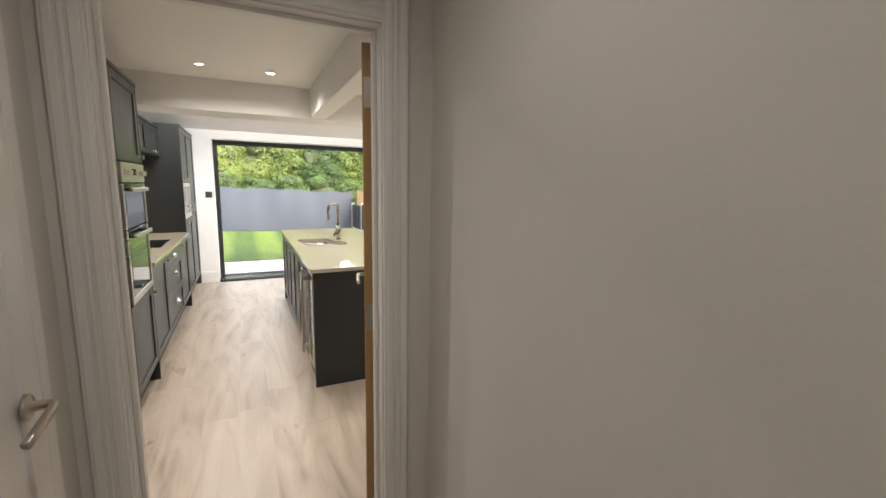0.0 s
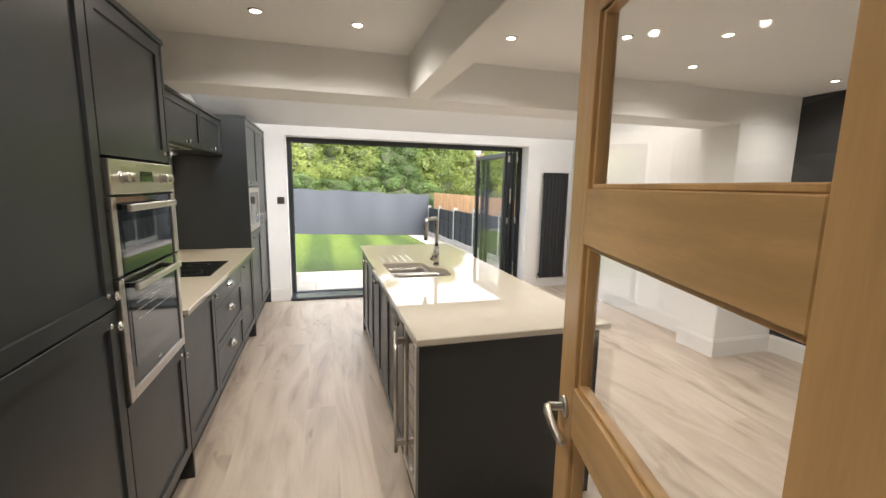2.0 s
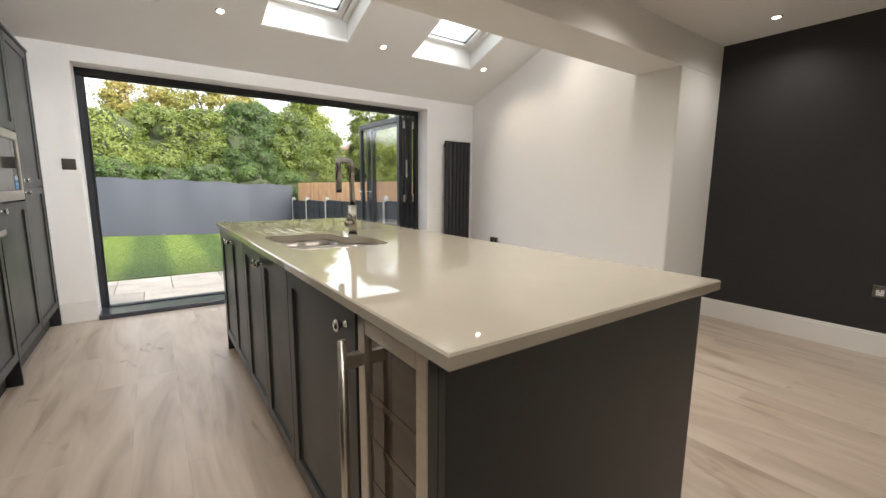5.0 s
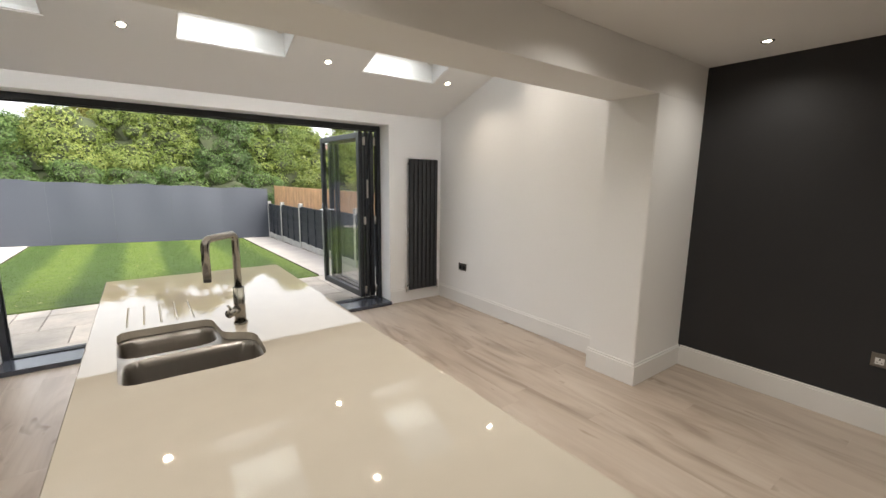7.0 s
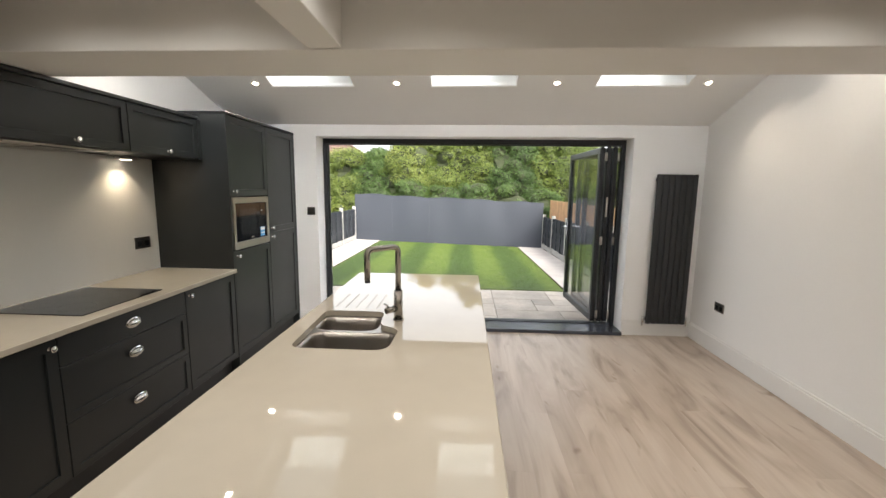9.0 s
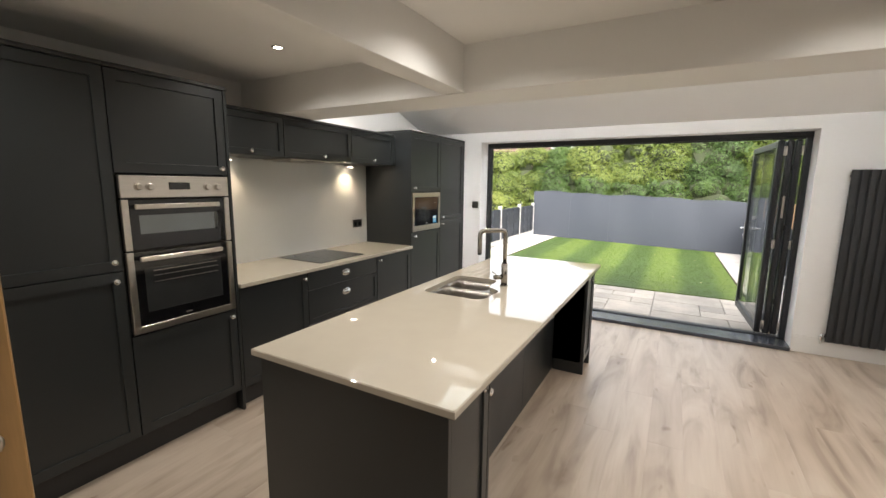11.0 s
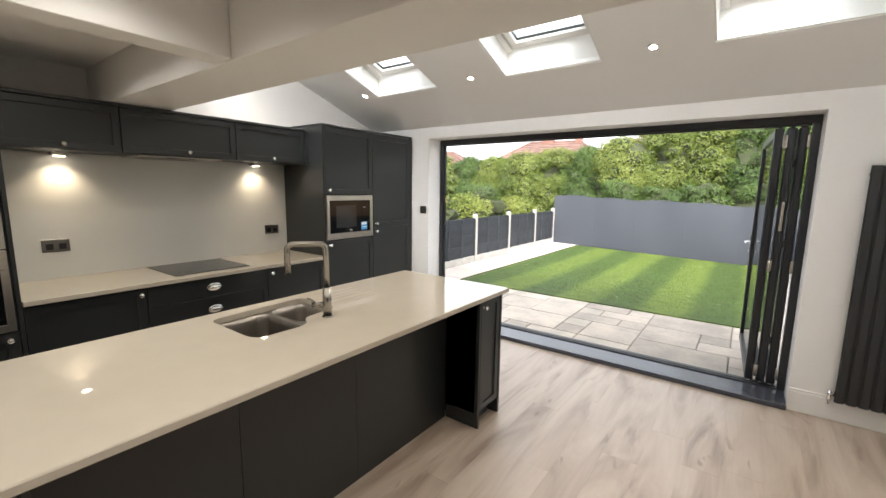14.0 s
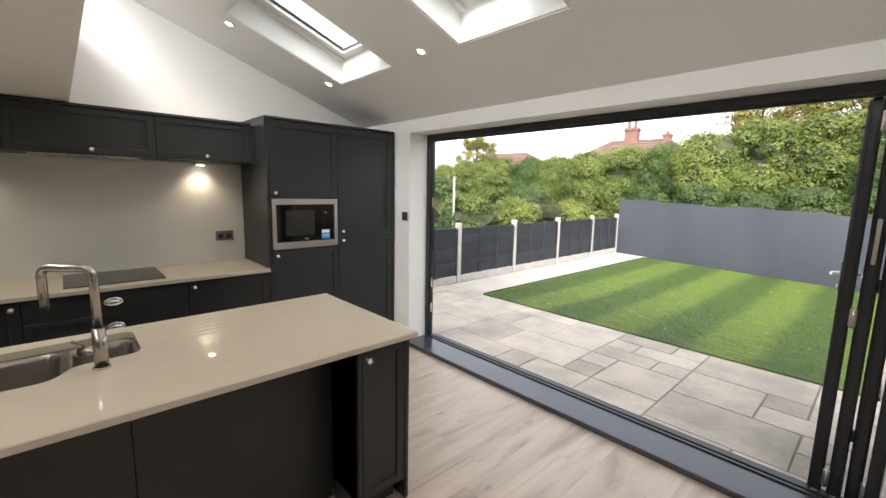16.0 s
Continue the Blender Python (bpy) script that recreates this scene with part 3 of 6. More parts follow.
frame_t = thing("door_frame", (DX1, YS, 0), "white moulded door casing around the kitchen doorway", "door frame", "", "structure")
CAS = 0.085
yh = YH
for nm, bm in (("casing", casing("c", DX0 - CAS + 0.02, DX0 + 0.02, yh - 0.022, yh, 0, DZ - 0.02 + CAS, -1)),
               ("casing", casing("c", DX1 - 0.02, DX1 - 0.02 + CAS, yh - 0.022, yh, 0, DZ - 0.02 + CAS, -1)),
               ("casing", casing("c", DX0 + 0.02, DX1 - 0.02, yh - 0.021, yh, DZ - 0.02, DZ - 0.02 + CAS, -1)),
               ("casing", casing("c", DX0 - CAS + 0.02, DX0 + 0.02, YS, YS + 0.022, 0, DZ - 0.02 + CAS, 1)),
               ("casing", casing("c", DX1 - 0.02, DX1 - 0.02 + CAS, YS, YS + 0.022, 0, DZ - 0.02 + CAS, 1)),
               ("casing", casing("c", DX0 + 0.02, DX1 - 0.02, YS, YS + 0.021, DZ - 0.02, DZ - 0.02 + CAS, 1)),
               ("lining", boxes((DX0, DX0 + 0.025, yh, YS, 0, DZ), (DX1 - 0.025, DX1, yh, YS, 0, DZ), (DX0 + 0.025, DX1 - 0.025, yh, YS, DZ - 0.025, DZ), bevel=0.002)),
               ("stop", boxes((DX0 + 0.025, DX0 + 0.038, YS - 0.072, YS - 0.046, 0, DZ - 0.025), (DX1 - 0.038, DX1 - 0.025, YS - 0.072, YS - 0.046, 0, DZ - 0.025),
                              (DX0 + 0.038, DX1 - 0.038, YS - 0.072, YS - 0.046, DZ - 0.038, DZ - 0.025), bevel=0.002))):
    part(nm, bm, GLOSS_WHITE, frame_t)
part("strike_plate", boxes((DX0 + 0.024, DX0 + 0.0265, YS - 0.04, YS - 0.012, 0.96, 1.05)), NICKEL, frame_t, "satin metal strike plate")


def lever_handle(parent, m, material, side=1):
    """Lever on a round rose, along local +x, outwards along local +y."""
    bm = lathe([(0.026, 0), (0.026, 0.006), (0.022, 0.009), (0.010, 0.010), (0.010, 0.040), (0.0, 0.040)], 20)
    h = tube([(side * a, b, c) for a, b, c in ((0, 0.034, 0), (0.004, 0.044, 0), (0.020, 0.049, -0.001), (0.060, 0.048, -0.006), (0.095, 0.045, -0.014), (0.118, 0.042, -0.020))], 0.0095, 10)
    rose = link("rose", mesh_of("rose", bm, material, True), parent, "", m)
    link("lever", mesh_of("lever", h, material, True), parent, "", m)


HINGE = (0.033, YS + 0.001)
DOOR_W, DOOR_H, DOOR_T = 0.795, 1.962, 0.042
DOOR_ANGLE = 74.2                        # direction of the open leaf from +x


def oak_door():
    t = thing("door_kitchen", (HINGE[0], HINGE[1], 0.008), "open oak door with four clear glass panes", "door", "", "structure")
    m = pose(HINGE[0], HINGE[1], 0.008, 0, 0, DOOR_ANGLE)
    half = DOOR_T

    def put(name, bm, material, label=""):
        bm.transform(m)
        return part(name, bm, material, t, label)

    hs, ls = 0.145, DOOR_W - 0.098          # inner edges of the two stiles
    put("hinge_stile", boxes((0, hs, 0, half, 0, DOOR_H), bevel=0.0025), OAK)
    put("latch_stile", boxes((ls, DOOR_W, 0, half, 0, DOOR_H), bevel=0.0025), OAK)
    panes = [(0.165, 0.500), (0.622, 0.955), (1.075, 1.405), (1.525, 1.875)]
    rails = [(0.0, 0.165), (0.500, 0.622), (0.955, 1.075), (1.405, 1.525), (1.875, DOOR_H)]
    for a, b in rails:
        put("rail", boxes((hs, ls, 0.001, half - 0.001, a, b), bevel=0.002), OAK_RAIL)
    for a, b in panes:
        put("bead", boxes((hs, hs + 0.010, 0.010, half - 0.010, a, b), (ls - 0.010, ls, 0.010, half - 0.010, a, b),
                          (hs + 0.010, ls - 0.010, 0.010, half - 0.010, a, a + 0.010), (hs + 0.010, ls - 0.010, 0.010, half - 0.010, b - 0.010, b), bevel=0.002), OAK)
        p = put("pane", boxes((hs + 0.008, ls - 0.008, half / 2 - 0.002, half / 2 + 0.002, a + 0.008, b - 0.008)), PANE, "clear glass pane")
        p.visible_shadow = False
    for z in (0.20, 1.0, 1.80):
        put("hinge", boxes((-0.004, -0.0005, 0.004, half - 0.006, z - 0.05, z + 0.05)), NICKEL, "satin metal butt hinge")
        k = cyl((-0.004, 0.0, z - 0.05), (-0.004, 0.0, z + 0.05), 0.006, 12)
        put("hinge_pin", k, NICKEL)
    lever_handle(t, m @ Matrix.Translation((DOOR_W - 0.055, half, 1.005)), NICKEL, -1)
    lever_handle(t, m @ Matrix.Translation((DOOR_W - 0.055, 0, 1.005)) @ Matrix.Rotation(math.pi, 4, "Z"), NICKEL)


oak_door()


def hall_door():
    """White panelled door in the hall's west wall, closed."""
    y0, y1 = -2.625, -1.805
    t = thing("door_hall", (HX0, y0, 0), "closed white panelled hall door with a lever handle", "door", "", "structure")
    m = facing("+x", HX0 + 0.002, y1 - 0.04, 0.008)
    bm = shaker(y1 - y0 - 0.08, 1.98, 0.03, 0.11, 0.008)
    link("door_leaf", mesh_of("door_leaf", bm, GLOSS_WHITE), t, "", m)
    for a, b in ((y0 - 0.05, y0 + 0.035), (y1 - 0.035, y1 + 0.040)):
        part("casing", boxes((HX0, HX0 + 0.02, a, b, 0, 2.08), (HX0 + 0.02, HX0 + 0.026, a + 0.012, b - 0.03, 0, 2.08), bevel=0.003), GLOSS_WHITE, t)
    part("casing", boxes((HX0, HX0 + 0.019, y0 + 0.035, y1 - 0.035, 1.995, 2.08), bevel=0.003), GLOSS_WHITE, t)
    lever_handle(t, facing("+x", HX0 + 0.032, y1 - 0.115, 1.05), NICKEL)


hall_door()

# ---------------------------------------------------------------- folding doors
def folding_doors():
    t = thing("window_1", (OX0, YW + 0.22, 0.03), "slate grey aluminium folding door frame, fully open to the garden", "folding doors", "", "structure")
    y0, y1 = YW + 0.215, YW + 0.285
    part("head", boxes((OX0, OX1, y0, y1, OZ - 0.055, OZ - 0.001), (OX0 + 0.05, OX1 - 0.05, y0 + 0.022, y1 - 0.022, OZ - 0.068, OZ - 0.055), bevel=0.002), ALU, t)
    part("jamb", boxes((OX0 + 0.001, OX0 + 0.048, y0, y1, 0.0, OZ - 0.055), (OX0 + 0.048, OX0 + 0.060, y0 + 0.02, y1 - 0.02, 0.0, OZ - 0.055), bevel=0.002), ALU, t)
    part("jamb", boxes((OX1 - 0.048, OX1 - 0.001, y0, y1, 0.0, OZ - 0.055), bevel=0.002), ALU, t)
    part("track", boxes((OX0 + 0.048, OX1 - 0.048, y0, y0 + 0.022, -0.02, 0.050), (OX0 + 0.048, OX1 - 0.048, y0 + 0.022, y1 - 0.02, -0.02, 0.034), (OX0 + 0.048, OX1 - 0.048, y1 - 0.02, y1 + 0.03, -0.02, 0.046), bevel=0.002), ALU, t)
    for z in (0.35, 0.62, 1.0, 1.08, 1.45):
        part("lock_keep", boxes((OX0 + 0.060, OX0 + 0.063, y0 + 0.024, y1 - 0.024, z - 0.05, z + 0.05)), CHROME, t, "bright metal lock keep")
    s = tagged(part("sill", boxes((OX0 + 0.002, OX1 - 0.002, YW - 0.055, y0, 0.0, 0.040), bevel=0.004), SILL, None), "slate grey inner door sill", "sill", "", "structure")
    part("outer_cill", boxes((OX0, OX1, y1 + 0.03, YW + 0.42, -0.05, -0.005), bevel=0.003), ALU, t)


folding_doors()


def leaf(x, y, turn, handle, hinged, name="folding_door_leaf"):
    """One glazed leaf; its hinged edge stands at (x, y) and it runs out along local +y."""
    w, h, d = 1.13, 1.985, 0.056
    t = thing(name, (x, y, 0.055), "folded glazed aluminium door leaf" + (" with lever handles" if handle else ""), "door", "folded door leaves")
    m = pose(x, y, 0.055, 0, 0, turn)

    def put(nm, bm, material, label="", smooth=False):
        bm.transform(m)
        return part(nm, bm, material, t, label, smooth)

    s = 0.066
    put("stile", boxes((-d / 2, d / 2, 0, s, 0, h), bevel=0.006), ALU)
    put("stile", boxes((-d / 2, d / 2, w - s, w, 0, h), bevel=0.006), ALU)
    put("rail", boxes((-d / 2 + 0.001, d / 2 - 0.001, s, w - s, 0.001, s + 0.01), bevel=0.004), ALU)
    put("rail", boxes((-d / 2 + 0.001, d / 2 - 0.001, s, w - s, h - s, h - 0.001), bevel=0.004), ALU)
    put("edge_profile", boxes((-d / 2 + 0.008, -d / 2 + 0.016, -0.007, 0.001, 0.012, h - 0.012), (d / 2 - 0.016, d / 2 - 0.008, -0.007, 0.001, 0.012, h - 0.012), bevel=0.002), ALU)
    p = put("pane", boxes((-0.012, 0.012, s - 0.005, w - s + 0.005, s + 0.005, h - s + 0.005)), PANE, "double glazed pane")
    p.visible_shadow = False
    for sx in (-1, 1):
        e = tuple(sorted((sx * 0.0125, sx * 0.0165)))
        put("gasket", boxes(e + (s, s + 0.008, s + 0.01, h - s)), SOCKET_BLACK, "black rubber glazing gasket")
        put("gasket", boxes(e + (w - s - 0.008, w - s, s + 0.01, h - s)), SOCKET_BLACK, "black rubber glazing gasket")
    for z in ((0.09, 0.95, h - 0.10) if hinged else ()):
        for u in (d / 2 - 0.006, d / 2 + 0.010):
            put("hinge", boxes((u, u + 0.013, -0.014, -0.001, z - 0.045, z + 0.045), bevel=0.003), STEEL, "bare metal hinge leaf")
        put("hinge_pin", cyl((d / 2 + 0.0085, -0.014, z - 0.048), (d / 2 + 0.0085, -0.014, z + 0.048), 0.0065, 12), STEEL, "", True)
    put("roller_shoe", boxes((-0.016, 0.016, 0.01, 0.05, h, h + 0.012), bevel=0.002), SOCKET_BLACK)
    put("bottom_guide", boxes((-0.012, 0.012, 0.01, 0.05, -0.012, 0.0), bevel=0.002), PLASTIC_WHITE, "white plastic bottom guide")
    if handle:
        for sx in (-1, 1):
            put("handle_plate", boxes(tuple(sorted((sx * d / 2, sx * (d / 2 + 0.009)))) + (w - 0.050, w - 0.022, 0.88, 1.10), bevel=0.003), CHROME, "chrome handle plate")
            put("lever", tube([(sx * (d / 2 + 0.005), w - 0.036, 1.02), (sx * (d / 2 + 0.045), w - 0.036, 1.02), (sx * (d / 2 + 0.050), w - 0.052, 1.02), (sx * (d / 2 + 0.050), w - 0.152, 1.02)], 0.008, 10), CHROME, "chrome lever", True)
            put("key_cylinder", cyl((sx * d / 2, w - 0.036, 0.925), (sx * (d / 2 + 0.016), w - 0.036, 0.925), 0.009, 12), CHROME, "", True)
    elif not hinged:
        put("pull", boxes((-0.010, 0.010, -0.016, -0.006, 1.22, 1.44), bevel=0.003), STEEL, "slim metal pull handle")
        for z in (0.35, 1.12, 1.72):
            put("shoot_bolt", boxes((d / 2, d / 2 + 0.012, -0.002, 0.03, z - 0.03, z + 0.03), bevel=0.002), SOCKET_BLACK, "black shoot bolt keep")
    return t


leaf(2.334, YW + 0.270, 2.7, True, True)
leaf(2.408, YW + 0.272, 0.9, False, False)
leaf(2.474, YW + 0.272, 0.0, False, True)

# ---------------------------------------------------------------- kitchen run
XF = -1.060       # carcass fronts; door faces 20 mm further out
XDOOR = XF
PL = 0.15         # plinth height
FRONT = "+x"


def carcass(t, y0, y1, z0, z1, x0=XL + 0.003, x1=XF - 0.002):
    return part("body", boxes((x0, x1, y0, y1, z0, z1), bevel=0.001), CABINET, t)


def plinth(y0, y1):
    ob = part("plinth", boxes((XL + 0.08, XF - 0.045, y0, y1, 0.0, PL - 0.004)), PLINTH, None)
    return tagged(ob, "charcoal plinth board under the kitchen units", "plinth", "", "structure")


def end_panel(t, y0, y1, z1, x0=XL + 0.003, x1=XF + 0.022):
    return part("end_panel", boxes((x0, x1, y0, y1, 0.0, z1), bevel=0.0015), CABINET, t)


GAP = 0.002
# fridge unit
t = thing("tall_cabinet", (-1.3, -0.27, 0), "tall charcoal shaker fridge cabinet with two doors", "cabinet")
carcass(t, -0.568, 0.018, PL, 2.130)
end_panel(t, -0.590, -0.570, 2.130)
cab_door(t, FRONT, XDOOR, 0.018, PL + 0.004, 0.586 - GAP, 0.946, (0.045, 0.900))
cab_door(t, FRONT, XDOOR, 0.018, 1.106, 0.586 - GAP, 1.021, (0.045, 0.050))
part("cornice", boxes((XL + 0.003, XF + 0.030, -0.592, 0.017, 2.131, 2.152), bevel=0.003), CABINET, t)

# oven tower
t = thing("oven_cabinet", (-1.3, 0.34, 0), "tall charcoal shaker cabinet housing a double oven", "cabinet")
bm = boxes((XL + 0.003, XF - 0.002, 0.020, 0.038, PL, 2.130), (XL + 0.003, XF - 0.002, 0.622, 0.640, PL, 2.130), (XL + 0.003, XF - 0.002, 0.038, 0.622, PL, 0.728), (XL + 0.003, XF - 0.002, 0.038, 0.622, 1.614, 2.130), (XL + 0.003, XL + 0.02, 0.038, 0.622, 0.728, 1.614))
part("body", bm, CABINET, t)
cab_door(t, FRONT, XDOOR, 0.636, PL + 0.004, 0.612, 0.576, (0.040, 0.538))
cab_door(t, FRONT, XDOOR, 0.636, 1.614, 0.612, 0.513, (0.040, 0.040))
part("cornice", boxes((XL + 0.003, XF + 0.030, 0.018, 0.664, 2.131, 2.152), bevel=0.003), CABINET, t)
end_panel(t, 0.640, 0.660, 2.130)
plinth(-0.568, 0.638)


def oven():
    y0, y1 = 0.033, 0.628
    xf = XF + 0.004
    t = thing("double_oven", (xf, (y0 + y1) / 2, 0.742), "stainless steel built-in double oven with black glass doors", "oven")
    part("casing", boxes((XL + 0.12, xf, 0.041, 0.619, 0.736, 1.606)), SOCKET_BLACK, t)
    m = facing("+x", xf, y1, 0.742)
    W = y1 - y0

    def put(name, bm, material, parent=None, label="", smooth=False):
        return link(name, mesh_of(name, bm, material, smooth), parent or t, label, m)

    panel = put("control_panel", boxes((0, W, 0, 0.030, 0.742, 0.861), bevel=0.003), STEEL, None, "brushed steel control panel")
    put("display", boxes((W / 2 - 0.058, W / 2 + 0.058, 0.0305, 0.0325, 0.785, 0.825), bevel=0.0008), BLACK_GLASS, panel, "black clock display")
    for u in (0.075, 0.140, W - 0.140, W - 0.085):
        k = lathe([(0.021, 0), (0.021, 0.004), (0.017, 0.006), (0.016, 0.024), (0.013, 0.026), (0, 0.026)], 20)
        box(-0.0015, 0.0015, 0.0262, 0.0272, 0, 0.013, bm=k)
        link("dial", mesh_of("dial", k, STEEL, False), panel, "steel control dial", m @ Matrix.Translation((u, 0.0305, 0.800)))
    for name, z0, z1, frame in (("grill_door", 0.462, 0.733, 0.034), ("oven_door", 0.0, 0.452, 0.034)):
        lo = 0.0 if name == "grill_door" else 0.040
        d = put(name, boxes((frame, W - frame, 0.0, 0.022, z0 + lo, z1), bevel=0.002), BLACK_GLASS, None, "black glass oven door")
        specs = [(0, frame, 0.0, 0.028, z0, z1), (W - frame, W, 0.0, 0.028, z0, z1)]
        if lo:
            specs.append((frame, W - frame, 0.0, 0.028, z0, z0 + lo))
        for spec in specs:
            put("door_edge", boxes(spec, bevel=0.002), STEEL, d, "brushed steel door edge")
        hz = z1 - 0.037
        put("handle", boxes((frame + 0.05, W - frame - 0.015, 0.050, 0.066, hz - 0.013, hz + 0.013), bevel=0.004), STEEL, d, "flat steel bar handle")
        for hu in (frame + 0.055, W - frame - 0.075):
            put("handle_post", boxes((hu, hu + 0.025, 0.022, 0.050, hz - 0.009, hz + 0.009)), SOCKET_BLACK, d)
        wz = (z0 + 0.085, z1 - 0.085) if name == "grill_door" else (z0 + 0.11, z1 - 0.095)
        win = put("window", boxes((frame + 0.045, W - frame - 0.045, 0.0222, 0.0235, wz[0], wz[1])), GRILL_WINDOW if name == "grill_door" else OVEN_WINDOW, d, "tinted oven window")
        if name == "oven_door":
            for z in (0.275, 0.310, 0.338):
                put("rack", boxes((frame + 0.07, W - frame - 0.09, 0.0238, 0.0246, z, z + 0.003)), STEEL, d, "shiny oven rack wire")
            put("badge", boxes((W / 2 - 0.018, W / 2 + 0.018, 0.0225, 0.0235, 0.058, 0.066)), STEEL, d, "small steel maker's badge")


GRILL_WINDOW = mat("grill_window", (0.20, 0.215, 0.215), 0.03, 0.85, spec=0.6, var=0.1, scale=5)
OVEN_WINDOW = mat("oven_window", (0.03, 0.032, 0.033), 0.06, spec=0.8, var=0.2, scale=5)
oven()

# base units
BY = [0.662, 1.262, 2.142, 2.738]
BT = 0.866
for (a, b), kind in zip(zip(BY, BY[1:]), ("door", "drawers", "door_end")):
    if kind == "drawers":
        t = thing("drawer_unit", (-1.3, (a + b) / 2, 0), "charcoal shaker drawer unit with chrome cup handles", "cabinet", "kitchen base units")
        carcass(t, a, b - 0.002, PL, BT)
        w = b - a - 0.006
        for z0, z1 in ((PL + 0.004, 0.428), (0.432, 0.712), (0.716, BT - 0.004)):
            flat = z1 - z0 < 0.2
            cab_door(t, FRONT, XDOOR, b - 0.004, z0, w, z1 - z0, (w / 2, (z1 - z0) / 2 + (0.0 if flat else 0.045)), "drawer", 0.0 if flat else 0.055, True)
    else:
        t = thing("base_cabinet", (-1.3, (a + b) / 2, 0), "charcoal shaker base cabinet with one door", "cabinet", "kitchen base units")
        carcass(t, a, b - 0.002, PL, BT)
        w = b - a - 0.006
        u = 0.035 if kind == "door" else w - 0.035
        cab_door(t, FRONT, XDOOR, b - 0.004, PL + 0.004, w, BT - PL - 0.010, (u, BT - PL - 0.048))
plinth(0.662, 2.738)
wt = part("worktop", boxes((XL + 0.002, -1.013, 0.662, 2.738, 0.870, 0.900), bevel=0.003), QUARTZ, None)
tagged(wt, "cream quartz worktop along the kitchen wall", "worktop")
sp = part("splashback", boxes((XL + 0.001, XL + 0.007, 0.662, 2.738, 0.9005, 1.764)), SPLASH, None)
tagged(sp, "pale grey satin splashback panel", "splashback", "", "structure")


def hob():
    t = thing("induction_hob", (-1.36, 1.74, 0.9003), "black glass induction hob set on the worktop", "hob")
    bm = boxes((-1.615, -1.100, 1.460, 2.020, 0.9003, 0.9058), bevel=0.0015)
    part("glass", bm, BLACK_GLASS, t)
    for cx, cy, r in ((-1.48, 1.60, 0.075), (-1.48, 1.87, 0.09), (-1.27, 1.60, 0.09), (-1.27, 1.87, 0.075)):
        ring = bmesh.new()
        rings = []
        for rr in (r, r - 0.002):
            rings.append([ring.verts.new((cx + rr * math.cos(a), cy + rr * math.sin(a), 0.9061)) for a in (2 * math.pi * k / 32 for k in range(32))])
        for k in range(32):
            ring.faces.new((rings[0][k], rings[0][(k + 1) % 32], rings[1][(k + 1) % 32], rings[1][k]))
        part("zone_mark", ring, RING_GREY, t)


RING_GREY = mat("hob_print", (0.05, 0.05, 0.05), 0.3)
hob()

# bridging wall units
WX = -1.262
WY = [0.662, 1.262, 2.040, 2.700]
for k, (a, b) in enumerate(zip(WY, WY[1:])):
    t = thing("wall_cabinet", ((XL + WX) / 2, (a + b) / 2, 1.768), "low charcoal shaker wall cabinet over the worktop", "cabinet", "wall cabinets")
    part("body", boxes((XL + 0.003, WX - 0.002, a, b - 0.002, 1.768, 2.068), bevel=0.001), CABINET, t)
    w = b - a - 0.006
    u = {0: 0.30, 1: 0.36, 2: 0.33}[k]
    cab_door(t, FRONT, WX, b - 0.004, 1.772, w, 0.294, (u, 0.028), "door", 0.060)
    part("cornice", boxes((XL + 0.003, WX + 0.034, a, b - 0.001, 2.069, 2.090), bevel=0.003), CABINET, t)
part("filler", boxes((XL + 0.003, WX + 0.022, 2.701, 2.738, 1.766, 2.068), bevel=0.001), CABINET, t)

t = thing("cooker_hood", (-1.45, 1.65, 1.73), "built-in stainless steel cooker hood under the wall cabinet", "cooker hood")
part("canopy", boxes((-1.63, -1.285, 1.36, 1.94, 1.757, 1.7665), bevel=0.003), STEEL, t)
for y in (1.50, 1.65, 1.80):
    part("filter", boxes((-1.60, -1.38, y - 0.066, y + 0.066, 1.753, 1.7565)), SINK_STEEL, t, "metal mesh grease filter")
part("switch_strip", boxes((-1.335, -1.300, 1.55, 1.75, 1.754, 1.7565)), SOCKET_BLACK, t)


def cabinet_light(x, y):
    t = thing("under_cabinet_light", (x, y, 1.74), "small lit steel spotlight under the wall cabinet", "light", "under cabinet lights")
    bm = bmesh.new()
    prism([(x - 0.055, y - 0.045), (x + 0.055, y - 0.045), (x + 0.055, y + 0.045), (x - 0.055, y + 0.045)], 1.742, 1.767, bm)
    bmesh.ops.bevel(bm, geom=bm.edges[:], offset=0.006, segments=2, affect="EDGES")
    part("housing", bm, STEEL, t)
    part("lens", cyl((x, y, 1.7395), (x, y, 1.7418), 0.030, 24), LAMP_GLOW, t, "glowing warm lens")
    lamp = new("cabinet_lamp", bpy.data.lights.new("cabinet_lamp", "SPOT"))
    lamp.data.energy, lamp.data.color, lamp.data.spot_size, lamp.data.spot_blend, lamp.data.shadow_soft_size = CABINET_WATTS, (1.0, 0.80, 0.56), radians(125), 0.8, 0.02
    lamp.location = (x, y, 1.735)


cabinet_light(-1.575, 2.39)
cabinet_light(-1.575, 1.00)


